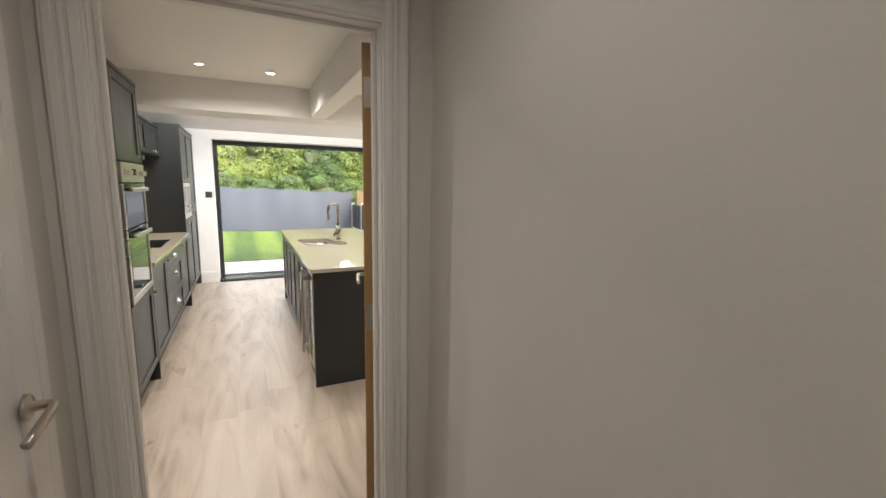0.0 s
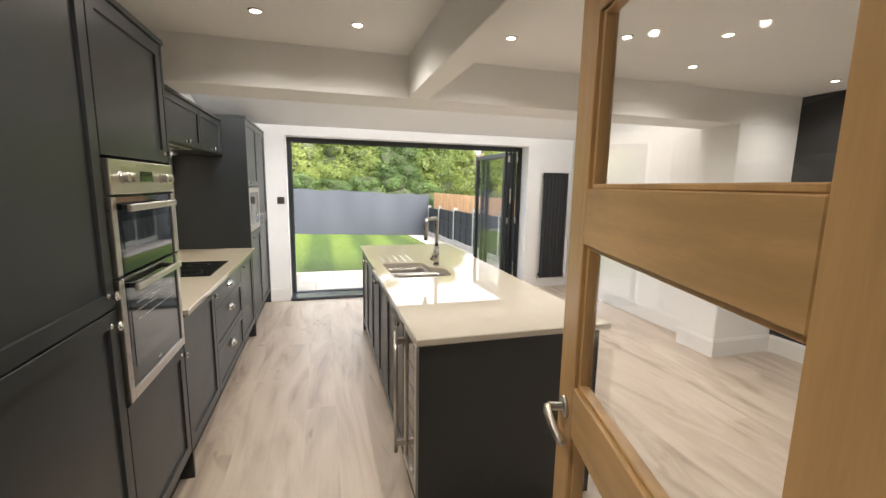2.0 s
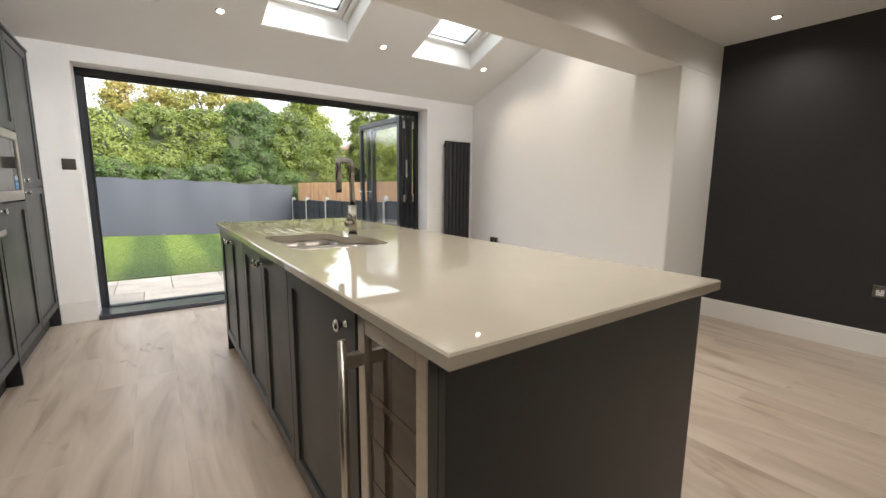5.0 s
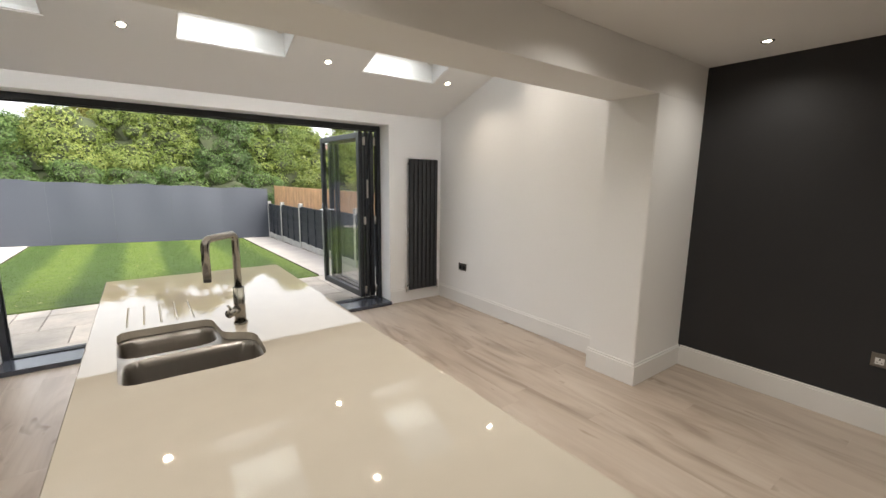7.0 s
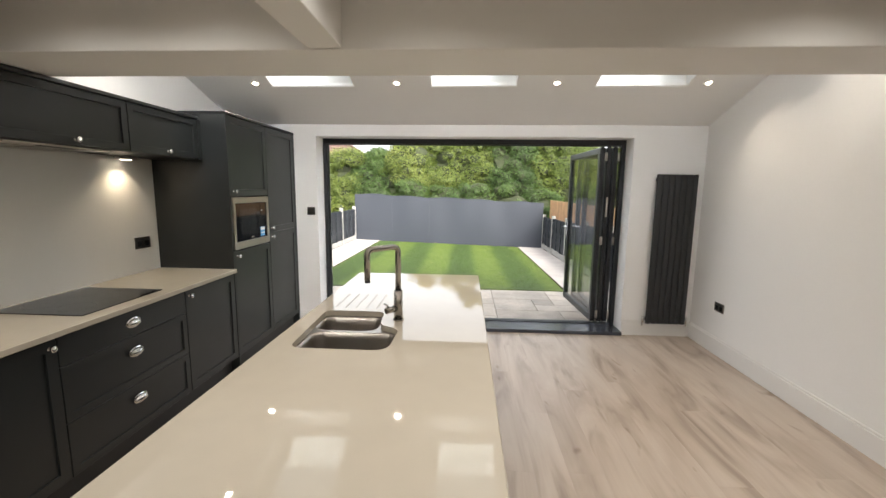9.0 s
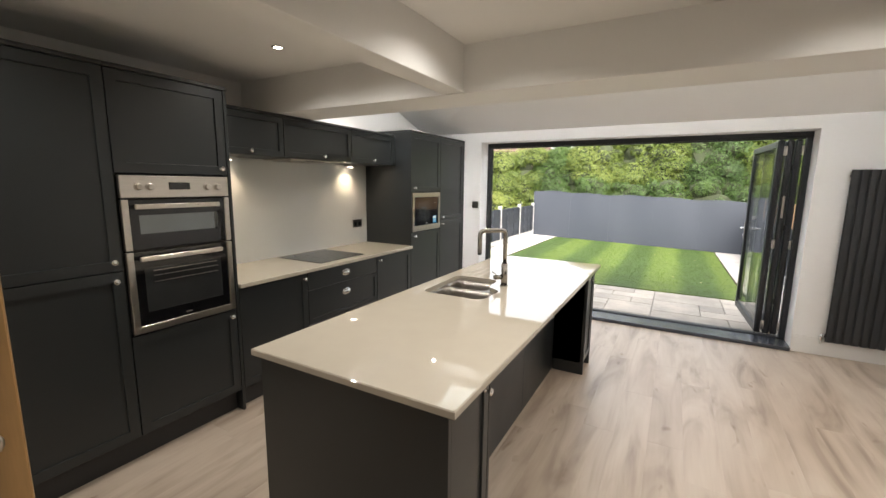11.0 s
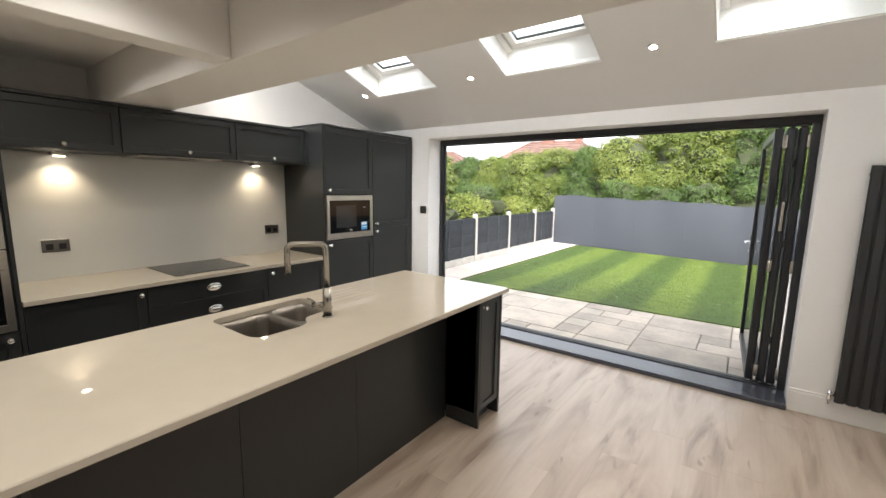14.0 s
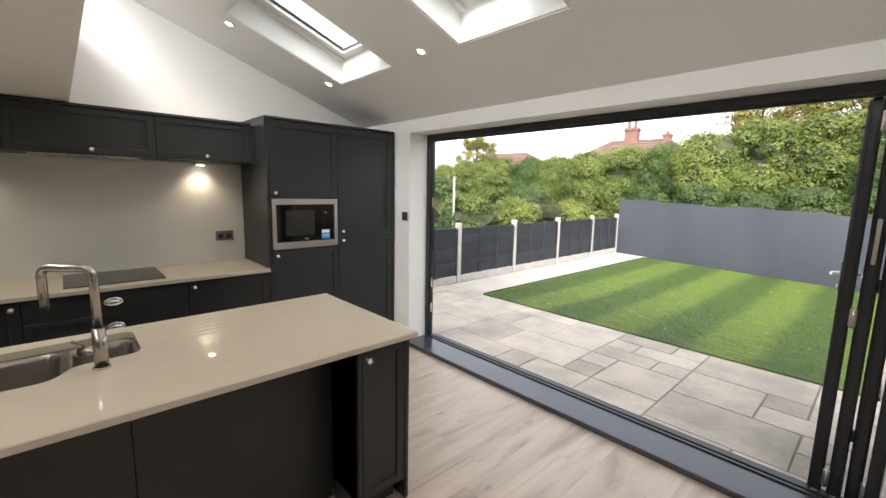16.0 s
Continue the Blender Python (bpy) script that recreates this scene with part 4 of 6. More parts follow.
def socket(x, y, z, direction, gang=2, label="black nickel double wall socket", category="socket", plug=True, insert=None):
    w, h = (0.147, 0.087) if gang == 2 else (0.087, 0.087)
    t = thing("wall_socket" if plug else "light_switch", (x, y, z), label, category)
    m = facing(direction, x, y, z)

    def put(name, bm, material, parent=None):
        return link(name, mesh_of(name, bm, material), parent or t, "", m)

    put("plate", boxes((-w / 2, w / 2, 0, 0.007, -h / 2, h / 2), bevel=0.002), BLACK_NICKEL)
    for k in range(gang):
        c = (k - (gang - 1) / 2) * 0.068
        if plug:
            s = put("insert", boxes((c - 0.020, c + 0.020, 0.0072, 0.0082, -0.026, 0.014)), insert or SOCKET_BLACK)
            put("pin_hole", boxes((c - 0.004, c + 0.004, 0.0083, 0.0086, 0.0, 0.010), (c - 0.014, c - 0.007, 0.0083, 0.0086, -0.016, -0.012), (c + 0.007, c + 0.014, 0.0083, 0.0086, -0.016, -0.012)), SOCKET_BLACK, s)
        put("rocker", boxes((c - 0.007, c + 0.007, 0.0072, 0.011, 0.018 if plug else -0.014, 0.034 if plug else 0.014), bevel=0.001), BLACK_NICKEL)


socket(XL + 0.007, 2.57, 1.127, "+x")
socket(XL + 0.007, 0.945, 1.130, "+x")
socket(XR, 3.545, 0.464, "-x")
socket(XD, 0.03, 0.455, "-x", insert=PLASTIC_WHITE)
socket(-0.872, YW, 1.308, "-y", 1, "black nickel light switch plate", "light switch", False)

# tall end unit with microwave
t = thing("tall_cabinet", (-1.3, 3.07, 0), "tall charcoal shaker cabinet housing a microwave", "cabinet")
ya, yb, yc = 2.762, 3.380, 3.985
end_panel(t, 2.740, 2.760, 2.120)
part("body", boxes((XL + 0.003, XF - 0.002, ya, yb - 0.002, PL, 1.040), (XL + 0.003, XF - 0.002, ya, yb - 0.002, 1.484, 2.117), (XL + 0.003, XL + 0.02, ya, yb - 0.002, 1.040, 1.484),
                   (XL + 0.02, XF - 0.002, ya, ya + 0.016, 1.040, 1.484), (XL + 0.02, XF - 0.002, yb - 0.018, yb - 0.002, 1.040, 1.484)), CABINET, t)
cab_door(t, FRONT, XDOOR, yb - 0.003, PL + 0.004, yb - ya - 0.004, 0.882, (yb - ya - 0.045, 0.842))
cab_door(t, FRONT, XDOOR, yb - 0.003, 1.486, yb - ya - 0.004, 0.629, (yb - ya - 0.045, 0.040))
part("cornice", boxes((XL + 0.003, XF + 0.030, 2.738, yb - 0.001, 2.1205, 2.140), bevel=0.003), CABINET, t)
t = thing("tall_cabinet", (-1.3, 3.68, 0), "tall charcoal shaker larder cabinet with two doors", "cabinet")
carcass(t, yb, yc, PL, 2.117)
cab_door(t, FRONT, XDOOR, yc - 0.002, PL + 0.004, yc - yb - 0.004, 0.974, (yc - yb - 0.045, 0.934))
cab_door(t, FRONT, XDOOR, yc - 0.002, 1.132, yc - yb - 0.004, 0.983, (yc - yb - 0.045, 0.040))
part("cornice", boxes((XL + 0.003, XF + 0.030, yb, 4.008, 2.1205, 2.140), bevel=0.003), CABINET, t)
end_panel(t, 3.987, 4.018, 2.120)
plinth(2.762, 3.985)


def microwave():
    y0, y1, z0, z1 = 2.774, 3.374, 1.047, 1.477
    t = thing("microwave", (XF, (y0 + y1) / 2, z0), "built-in microwave with brushed steel trim and black door", "microwave")
    m = facing("+x", XF - 0.002, y1, z0)
    W, H = y1 - y0, z1 - z0

    def put(name, bm, material, label="", parent=None):
        return link(name, mesh_of(name, bm, material), parent or t, label, m)

    part("casing", boxes((XL + 0.10, XF - 0.01, 2.782, 3.360, 1.055, 1.470)), SOCKET_BLACK, t)
    f = 0.036
    put("trim", boxes((0, W, 0, 0.026, 0, 0.058), (0, W, 0, 0.026, H - 0.05, H), (0, f, 0, 0.026, 0.058, H - 0.05), (W - f, W, 0, 0.026, 0.058, H - 0.05), bevel=0.003), STEEL, "brushed steel trim frame")
    d = put("door", boxes((f + 0.115, W - f, 0.0, 0.018, 0.060, H - 0.052), bevel=0.002), BLACK_GLASS, "black glass microwave door")
    put("window", boxes((f + 0.19, W - f - 0.08, 0.0182, 0.0192, 0.11, H - 0.10)), OVEN_WINDOW, "", d)
    put("badge", boxes((W / 2 - 0.02, W / 2 + 0.02, 0.0182, 0.019, 0.075, 0.086)), STEEL, "", d)
    c = put("control_panel", boxes((f, f + 0.113, 0.0, 0.018, 0.060, H - 0.052), bevel=0.002), BLACK_GLASS)
    put("button", cyl((f + 0.02, 0.018, 0.15), (f + 0.02, 0.024, 0.15), 0.011, 16), CHROME, "small chrome button", c)
    put("sticker", boxes((f + 0.045, f + 0.125, 0.0190, 0.0196, 0.070, 0.155)), LABEL_BLUE, "blue and white paper sticker", d)
    put("sticker_print", boxes((f + 0.050, f + 0.12, 0.0197, 0.0200, 0.125, 0.150), (f + 0.052, f + 0.112, 0.0197, 0.0200, 0.098, 0.104)), PLASTIC_WHITE, "", d)
    put("mark", boxes((f + 0.07, f + 0.10, 0.0182, 0.0188, 0.305, 0.309)), PLASTIC_WHITE, "", c)


microwave()

# ---------------------------------------------------------------- island
IX0, IX1, IY0, IY1 = 0.0, 0.944, 0.0, 2.720
IF = 0.018                                # face of the door side
IBODY = 0.038


def sink_outline(steps=6):
    """Rounded outline of the cut-out: a wide near bowl and a narrower far bowl."""
    pts = [(0.105, 1.150), (0.520, 1.150), (0.530, 1.420), (0.425, 1.470), (0.408, 1.690), (0.085, 1.690)]
    radii = (0.06, 0.07, 0.06, 0.045, 0.05, 0.05)
    out = []
    n = len(pts)
    for i, p in enumerate(pts):
        p = Vector(p)
        a, b = Vector(pts[i - 1]), Vector(pts[(i + 1) % n])
        da, db = (a - p).normalized(), (b - p).normalized()
        r = radii[i]
        s, e = p + da * r, p + db * r
        for k in range(steps + 1):
            u = k / steps
            out.append(tuple((1 - u) ** 2 * s + 2 * u * (1 - u) * p + u * u * e))
    return out


def island_top():
    """Slab with the sink cut through it and a pencil-round edge."""
    bm = bmesh.new()
    hole = sink_outline()
    n = len(hole)
    rect = [(IX0, IY0), (IX1, IY0), (IX1, IY1), (IX0, IY1)]
    e = 0.004

    def ring(z, inset):
        return [bm.verts.new((x + (inset if x < 0.4 else -inset), y + (inset if y < 1 else -inset), z)) for x, y in rect]

    r0, r1, r2, r3 = ring(0.870, e), ring(0.870 + e, 0), ring(0.900 - e, 0), ring(0.900, e)
    for a, b in ((r0, r1), (r1, r2), (r2, r3)):
        for k in range(4):
            bm.faces.new((a[k], a[(k + 1) % 4], b[(k + 1) % 4], b[k]))
    h0, h1 = [bm.verts.new((x, y, 0.870)) for x, y in hole], [bm.verts.new((x, y, 0.900)) for x, y in hole]
    for k in range(n):
        bm.faces.new((h1[k], h1[(k + 1) % n], h0[(k + 1) % n], h0[k]))
    slots = []
    for k in range(5):
        gx, gl = 0.112 + 0.058 * k, 0.012
        outer = [(gx, 1.745), (gx + 0.009, 1.745), (gx + 0.009, 2.06), (gx, 2.06)]
        top = [bm.verts.new((x, y, 0.900)) for x, y in outer]
        low = [bm.verts.new((gx + 0.0045, 1.745 + gl, 0.896)), bm.verts.new((gx + 0.0045, 2.06 - gl, 0.896))]
        bm.faces.new((top[0], top[1], low[0]))
        bm.faces.new((top[1], top[2], low[1], low[0]))
        bm.faces.new((top[2], top[3], low[1]))
        bm.faces.new((top[3], top[0], low[0], low[1]))
        slots.append(top)
    for rr, hh in ((r3, h1), (r0, h0)):
        edges = [bm.edges.get((rr[k], rr[(k + 1) % 4])) for k in range(4)] + [bm.edges.get((hh[k], hh[(k + 1) % n])) for k in range(n)]
        if hh is h1:
            edges += [bm.edges.get((q[k], q[(k + 1) % 4])) for q in slots for k in range(4)]
        bmesh.ops.triangle_fill(bm, use_beauty=True, edges=edges)
    bmesh.ops.recalc_face_normals(bm, faces=bm.faces[:])
    return bm


it = part("island_worktop", island_top(), QUARTZ, None)
tagged(it, "glossy cream quartz island worktop with sink cut-out", "worktop")

SINK_BOWLS = [(0.112, 0.520, 1.160, 1.436, 0.19), (0.094, 0.402, 1.470, 1.682, 0.14)]


def sink_mesh():
    """Pressed steel: a flange under the worktop with two rounded bowls drawn down from it."""
    nx, ny = 96, 120
    x0, x1, y0, y1 = 0.055, 0.565, 1.105, 1.735
    xs, ys = np.linspace(x0, x1, nx), np.linspace(y0, y1, ny)
    gx, gy = np.meshgrid(xs, ys)
    z = np.full(gx.shape, 0.8675)
    for a, b, c, d, depth in SINK_BOWLS:
        r = 0.055
        qx, qy = np.abs(gx - (a + b) / 2) - ((b - a) / 2 - r), np.abs(gy - (c + d) / 2) - ((d - c) / 2 - r)
        dist = np.hypot(np.maximum(qx, 0), np.maximum(qy, 0)) + np.minimum(np.maximum(qx, qy), 0) - r
        u = np.clip(-dist / 0.045, 0, 1)
        drop = np.where(u < 0.3, (u / 0.3) * 0.82, 0.82 + 0.18 * np.sin((u - 0.3) / 0.7 * np.pi / 2))
        z -= depth * drop
    v = np.stack([gx, gy, z], 2).reshape(-1, 3) - np.array(OFF[st])
    i = np.arange(nx * ny).reshape(ny, nx)
    f = np.stack([i[:-1, :-1], i[:-1, 1:], i[1:, 1:], i[1:, :-1]], 2).reshape(-1, 4)
    me = bpy.data.meshes.new("basin")
    me.from_pydata(v.tolist(), [], f.tolist())
    me.materials.append(SINK_STEEL)
    for q in me.polygons:
        q.use_smooth = True
    return me


st = thing("sink", (0.31, 1.42, 0.66), "undermounted stainless steel one and a half bowl sink", "sink")
ob = new("basin", sink_mesh())
ob.parent = st
for a, b, c, d, depth in SINK_BOWLS:
    cx, cy, wz = (a + b) / 2, (c + d) / 2, 0.8675 - depth
    part("waste", cyl((cx, cy, wz + 0.0005), (cx, cy, wz + 0.005), 0.036, 24, 0.040), CHROME, st, "chrome sink waste")


def tap():
    x, y = 0.502, 1.555
    t = thing("kitchen_tap", (x, y, 0.9), "brushed steel kitchen tap with square swan neck", "tap")
    part("base_ring", cyl((x, y, 0.9002), (x, y, 0.906), 0.027, 28), TAP_STEEL, t, "", True)
    part("body", cyl((x, y, 0.906), (x, y, 1.055), 0.0225, 28, 0.0215), TAP_STEEL, t, "", True)
    part("joint_ring", cyl((x, y, 1.055), (x, y, 1.058), 0.018, 24), SOCKET_BLACK, t)
    r = 0.030
    top, reach = 1.278, 0.185
    flat = [(0, 1.056), (0, top - r)]
    flat += [(r - r * math.cos(a), top - r + r * math.sin(a)) for a in (radians(d) for d in range(15, 91, 15))]
    flat += [(reach - r + r * math.sin(a), top - r + r * math.cos(a)) for a in (radians(d) for d in range(0, 91, 15))]
    flat += [(reach, 1.135)]
    dx, dy = -0.665, -0.747
    pts = [(x + dx * u, y + dy * u, z) for u, z in flat]
    part("spout", tube(pts, 0.0145, 18), TAP_STEEL, t, "", True)
    part("nozzle", cyl((x + dx * reach, y + dy * reach, 1.122), (x + dx * reach, y + dy * reach, 1.136), 0.0135, 20), SOCKET_BLACK, t)
    part("mixer_barrel", cyl((x - 0.010, y - 0.010, 0.965), (x - 0.050, y - 0.056, 0.962), 0.0165, 22), TAP_STEEL, t, "", True)
    part("lever", tube([(x - 0.042, y - 0.044, 0.976), (x - 0.046, y - 0.054, 0.990), (x - 0.055, y - 0.078, 1.004)], 0.0045, 10), TAP_STEEL, t, "thin steel mixer lever", True)


tap()

# island cabinets, fronts towards the kitchen run
BI = 0.866
isl = thing("kitchen_island", (0.46, 1.35, 0.0), "charcoal panelled kitchen island base under a quartz top", "island")
part("end_panel", boxes((IF, 0.907, 0.030, 0.052, 0.0, BI), bevel=0.0015), CABINET, isl)
part("end_panel", boxes((IF, 0.907, 2.674, 2.696, 0.0, BI), bevel=0.0015), CABINET, isl)
part("filler", boxes((IF, IBODY, 0.0525, 0.086, 0.10, BI), bevel=0.0015), CABINET, isl)


def wine_cooler():
    y0, y1, z0, z1 = 0.088, 0.392, 0.105, 0.860
    t = thing("wine_cooler", (0.05, 0.24, 0.0), "slim built-in wine cooler with steel framed glass door", "wine cooler")
    part("casing", boxes((IBODY + 0.02, 0.60, y0, y1, 0.02, z1)), SOCKET_BLACK, t)
    m = facing("-x", IBODY + 0.018, y0 + 0.002, z0)
    W, H = y1 - y0 - 0.004, z1 - z0

    def put(name, bm, material, label="", parent=None, smooth=False):
        return link(name, mesh_of(name, bm, material, smooth), parent or t, label, m)

    f = 0.040
    d = put("door", boxes((0, f, 0, 0.036, 0, H), (W - f, W, 0, 0.036, 0, H), (f, W - f, 0, 0.036, 0, f), (f, W - f, 0, 0.036, H - f, H), bevel=0.003), STEEL, "brushed steel door frame")
    put("pane", boxes((f, W - f, 0.012, 0.026, f, H - f)), SMOKED, "smoked glass pane", d)
    put("handle", cyl((W - 0.022, 0.082, 0.05), (W - 0.022, 0.082, H - 0.05), 0.0105, 18), STEEL, "long steel bar handle", d, True)
    for z in (0.10, H - 0.10):
        put("handle_post", boxes((W - 0.032, W - 0.012, 0.036, 0.080, z - 0.017, z + 0.017), bevel=0.003), STEEL, "", d)
    for k in range(5):
        z = 0.12 + 0.11 * k
        put("shelf", boxes((f + 0.005, W - f - 0.005, 0.0265, 0.0275, z, z + 0.018)), SHELF_WOOD, "dim wooden bottle shelf front", d)
    put("vent_grille", boxes((0.0, W, 0.0, 0.02, -0.085, -0.012)), PLINTH)


SHELF_WOOD = mat("dim_shelf_wood", (0.095, 0.068, 0.045), 0.07, var=0.2)
SMOKED = mat("smoked_glass", (0.060, 0.044, 0.030), 0.06, spec=0.6, var=0.3, scale=6)
wine_cooler()
# one 600 mm integrated front, a double-door sink unit, then two single doors
IYS = [0.396, 0.996, 1.420, 1.850, 2.260, 2.672]
ISL = [0.055, 0.39, 0.035, 0.365, 0.035]
for k, (a, b) in enumerate(zip(IYS, IYS[1:])):
    w = b - a - 0.004
    if k in (0, 1, 3):
        t = thing("island_cabinet", (0.30, (a + b) / 2, 0.0), "charcoal shaker island cabinet with " + ("one door" if k == 0 else "two doors"), "cabinet", "island cabinets")
        end = {0: b, 1: IYS[3], 3: IYS[5]}[k]
        if k == 1:
            part("body", boxes((IBODY + 0.002, 0.060, a, end - 0.002, 0.10, BI), (0.060, 0.624, a, a + 0.018, 0.10, BI), (0.060, 0.624, end - 0.02, end - 0.002, 0.10, BI), (0.060, 0.624, a + 0.018, end - 0.02, 0.10, 0.118)), CABINET, t)
        else:
            part("body", boxes((IBODY + 0.002, 0.624, a, end - 0.002, 0.10, BI), bevel=0.001), CABINET, t)
    cab_door(t, "-x", IBODY, a + 0.002, 0.112, w, BI - 0.118, (ISL[k], BI - 0.118 - 0.042))
part("plinth", boxes((IBODY + 0.05, 0.60, 0.396, 2.672, 0.0, 0.098)), PLINTH, isl)

# seating side
for a, b in ((0.384, 1.000), (1.002, 1.612), (1.614, 2.408)):
    part("back_panel", boxes((0.626, 0.646, a, b, 0.0, BI), bevel=0.0012), CABINET, isl)
for a, b, u in ((0.054, 0.382, 0.040), (2.410, 2.672, 0.215)):
    t = thing("island_end_cabinet", (0.77, (a + b) / 2, 0.0), "narrow charcoal shaker cabinet under the island overhang", "cabinet", "island end cabinets")
    part("body", boxes((0.648, 0.882, a, b, 0.10, BI), bevel=0.001), CABINET, t)
    part("side_panel", boxes((0.648, 0.905, (b - 0.018) if a < 1 else a, b if a < 1 else a + 0.018, 0.0, BI - 0.001), bevel=0.001), CABINET, t)
    part("plinth_board", boxes((0.82, 0.838, a + 0.02, b - 0.02, 0.0, 0.098)), PLINTH, t)
    y1 = (b - 0.020) if a < 1 else b
    y0 = a if a < 1 else a + 0.020
    cab_door(t, "+x", 0.884, y1 - 0.001, 0.112, y1 - y0 - 0.003, BI - 0.118, (u, BI - 0.118 - 0.045), "door", 0.062)


# ---------------------------------------------------------------- radiator
def radiator():
    x0, x1, z0, z1 = 2.794, 3.214, 0.150, 1.742
    t = thing("radiator", ((x0 + x1) / 2, YW, z0), "tall anthracite vertical panel radiator on the garden wall", "radiator")
    n = 7
    p = (x1 - x0) / n
    for k in range(n):
        a = x0 + k * p
        bm = boxes((a + 0.004, a + p - 0.004, YW - 0.066, YW - 0.046, z0, z1))
        bmesh.ops.bevel(bm, geom=[e for e in bm.edges if abs(e.verts[0].co.z - e.verts[1].co.z) > 0.5], offset=0.008, segments=3, affect="EDGES")
        part("column", bm, RADIATOR, t)
    # added sheet that gives the gaps between the columns their dark shade
    part("rear_panel", boxes((x0 + 0.006, x1 - 0.006, YW - 0.0455, YW - 0.0465 + 0.004, z0 + 0.002, z1 - 0.002)), RADIATOR, t)
    for z in (z0 + 0.04, z1 - 0.07):
        part("header", boxes((x0 + 0.005, x1 - 0.005, YW - 0.042, YW - 0.016, z, z + 0.03), bevel=0.006), RADIATOR, t)
    for x in (x0 + 0.06, x1 - 0.06):
        part("bracket", boxes((x - 0.012, x + 0.012, YW - 0.017, YW, z1 - 0.08, z1 - 0.03)), RADIATOR, t)
    for x, s in ((x0 - 0.02, -1), (x1 + 0.02, 1)):
        v = part("valve", cyl((x, YW - 0.035, 0.150), (x, YW - 0.035, 0.220), 0.013, 16), CHROME, t, "chrome radiator valve", True)
        part("pipe", tube([(x, YW - 0.035, 0.152), (x, YW - 0.035, 0.125), (x, YW - 0.015, 0.118)], 0.0075, 10), CHROME, v, "", True)
        part("connector", cyl((x, YW - 0.035, 0.190), (x - s * 0.03, YW - 0.035, 0.190), 0.009, 12), CHROME, v, "", True)


radiator()


# ---------------------------------------------------------------- downlights
def downlight(normal=Vector((0, 0, -1))):
    t = thing("downlight", (0, 0, 0), "small round lit recessed ceiling downlight", "downlight", "ceiling downlights")
    up = Matrix.Rotation(math.pi / 2, 4, "X")           # local +y of the profile to +z
    rim = lathe([(0.038, -0.0005), (0.038, -0.004), (0.032, -0.007), (0.025, -0.006), (0.024, -0.002)], 28)
    rim.transform(up)
    part("rim", rim, CHROME, t, "", True)
    lens = lathe([(0.0235, -0.0035), (0.0235, -0.005), (0.0, -0.0055)], 24)
    lens.transform(up)
    part("lens", lens, LAMP_GLOW, t, "glowing warm white lens")
    return t


DOWN = downlight()
# the last four are unseen, added to brighten the tall units and south side
MAIN_LIGHTS = [(-0.65, 0.75), (-0.158, 0.775), (0.683, 0.69), (1.275, 0.47), (1.76, 0.27), (2.075, 0.79), (3.36, 0.735), (-0.65, -0.55), (2.07, -0.60), (3.36, -0.60), (-0.75, -0.95)]
EXT_LIGHTS = [(x, y) for y in (2.53, 3.33) for x in (-1.08, 0.20, 1.60, 2.87)]
# unseen lamps added as fill light for the otherwise dark hall
HALL_FILL_LIGHTS = [(-0.34, -2.35), (-0.34, -3.45)]
spots = [(x, y, ZC, 0.0) for x, y in MAIN_LIGHTS] + [(x, y, 2.4, 0.0) for x, y in HALL_FILL_LIGHTS] + [(x, y, slope_z(y), math.degrees(math.atan(SLOPE))) for x, y in EXT_LIGHTS]
lamp_data = bpy.data.lights.new("downlight_lamp", "SPOT")
lamp_data.energy, lamp_data.color, lamp_data.spot_size, lamp_data.spot_blend, lamp_data.shadow_soft_size = DOWNLIGHT_WATTS, (1.0, 0.935, 0.85), radians(152), 1.0, 0.022
hall_fill_data = lamp_data.copy()
hall_fill_data.energy = HALL_FILL_WATTS
extension_data = lamp_data.copy()
extension_data.energy, extension_data.color, extension_data.spot_size = EXTENSION_WATTS, (1.0, 0.84, 0.68), radians(128)
for k, (x, y, z, tilt) in enumerate(spots):
    m = pose(x, y, z, -tilt, 0, 0)
    if k == 0:
        DOWN.matrix_basis = m
    else:
        copy_thing(DOWN, m)
    lamp = new("downlight_lamp", hall_fill_data if (x, y) in HALL_FILL_LIGHTS else extension_data if (x, y) in EXT_LIGHTS else lamp_data)
    lamp.matrix_world = m @ Matrix.Translation((0, 0, -0.012))

# ---------------------------------------------------------------- garden
GZ = -0.15
structure("ground", boxes((-220, 220, -200, 260, -0.8, GZ - 0.24)), SOIL, "bare earth and rough ground around the garden", "ground")
structure("patio_bed", boxes((-2.93, 3.40, YW + 0.32, 6.58, GZ - 0.26, GZ - 0.012)), MORTAR, "mortar bed of the patio", "patio")
LX0, LX1, LY0, LY1 = -2.02, 2.55, 6.58, 13.20


def fall(x, y):
    """The garden drops gently away from the patio, more towards the east side."""
    return max(0.0, (y - 6.58) / 6.7) * (0.09 + 0.028 * x)


def falling(bm):
    for v in bm.verts:
        v.co.z -= fall(v.co.x, v.co.y)
    return bm



lawn = structure("lawn", falling(boxes((LX0, LX1, LY0, LY1, GZ - 0.055, GZ + 0.012), bevel=0.006)), LAWN, "freshly laid striped green lawn", "lawn")


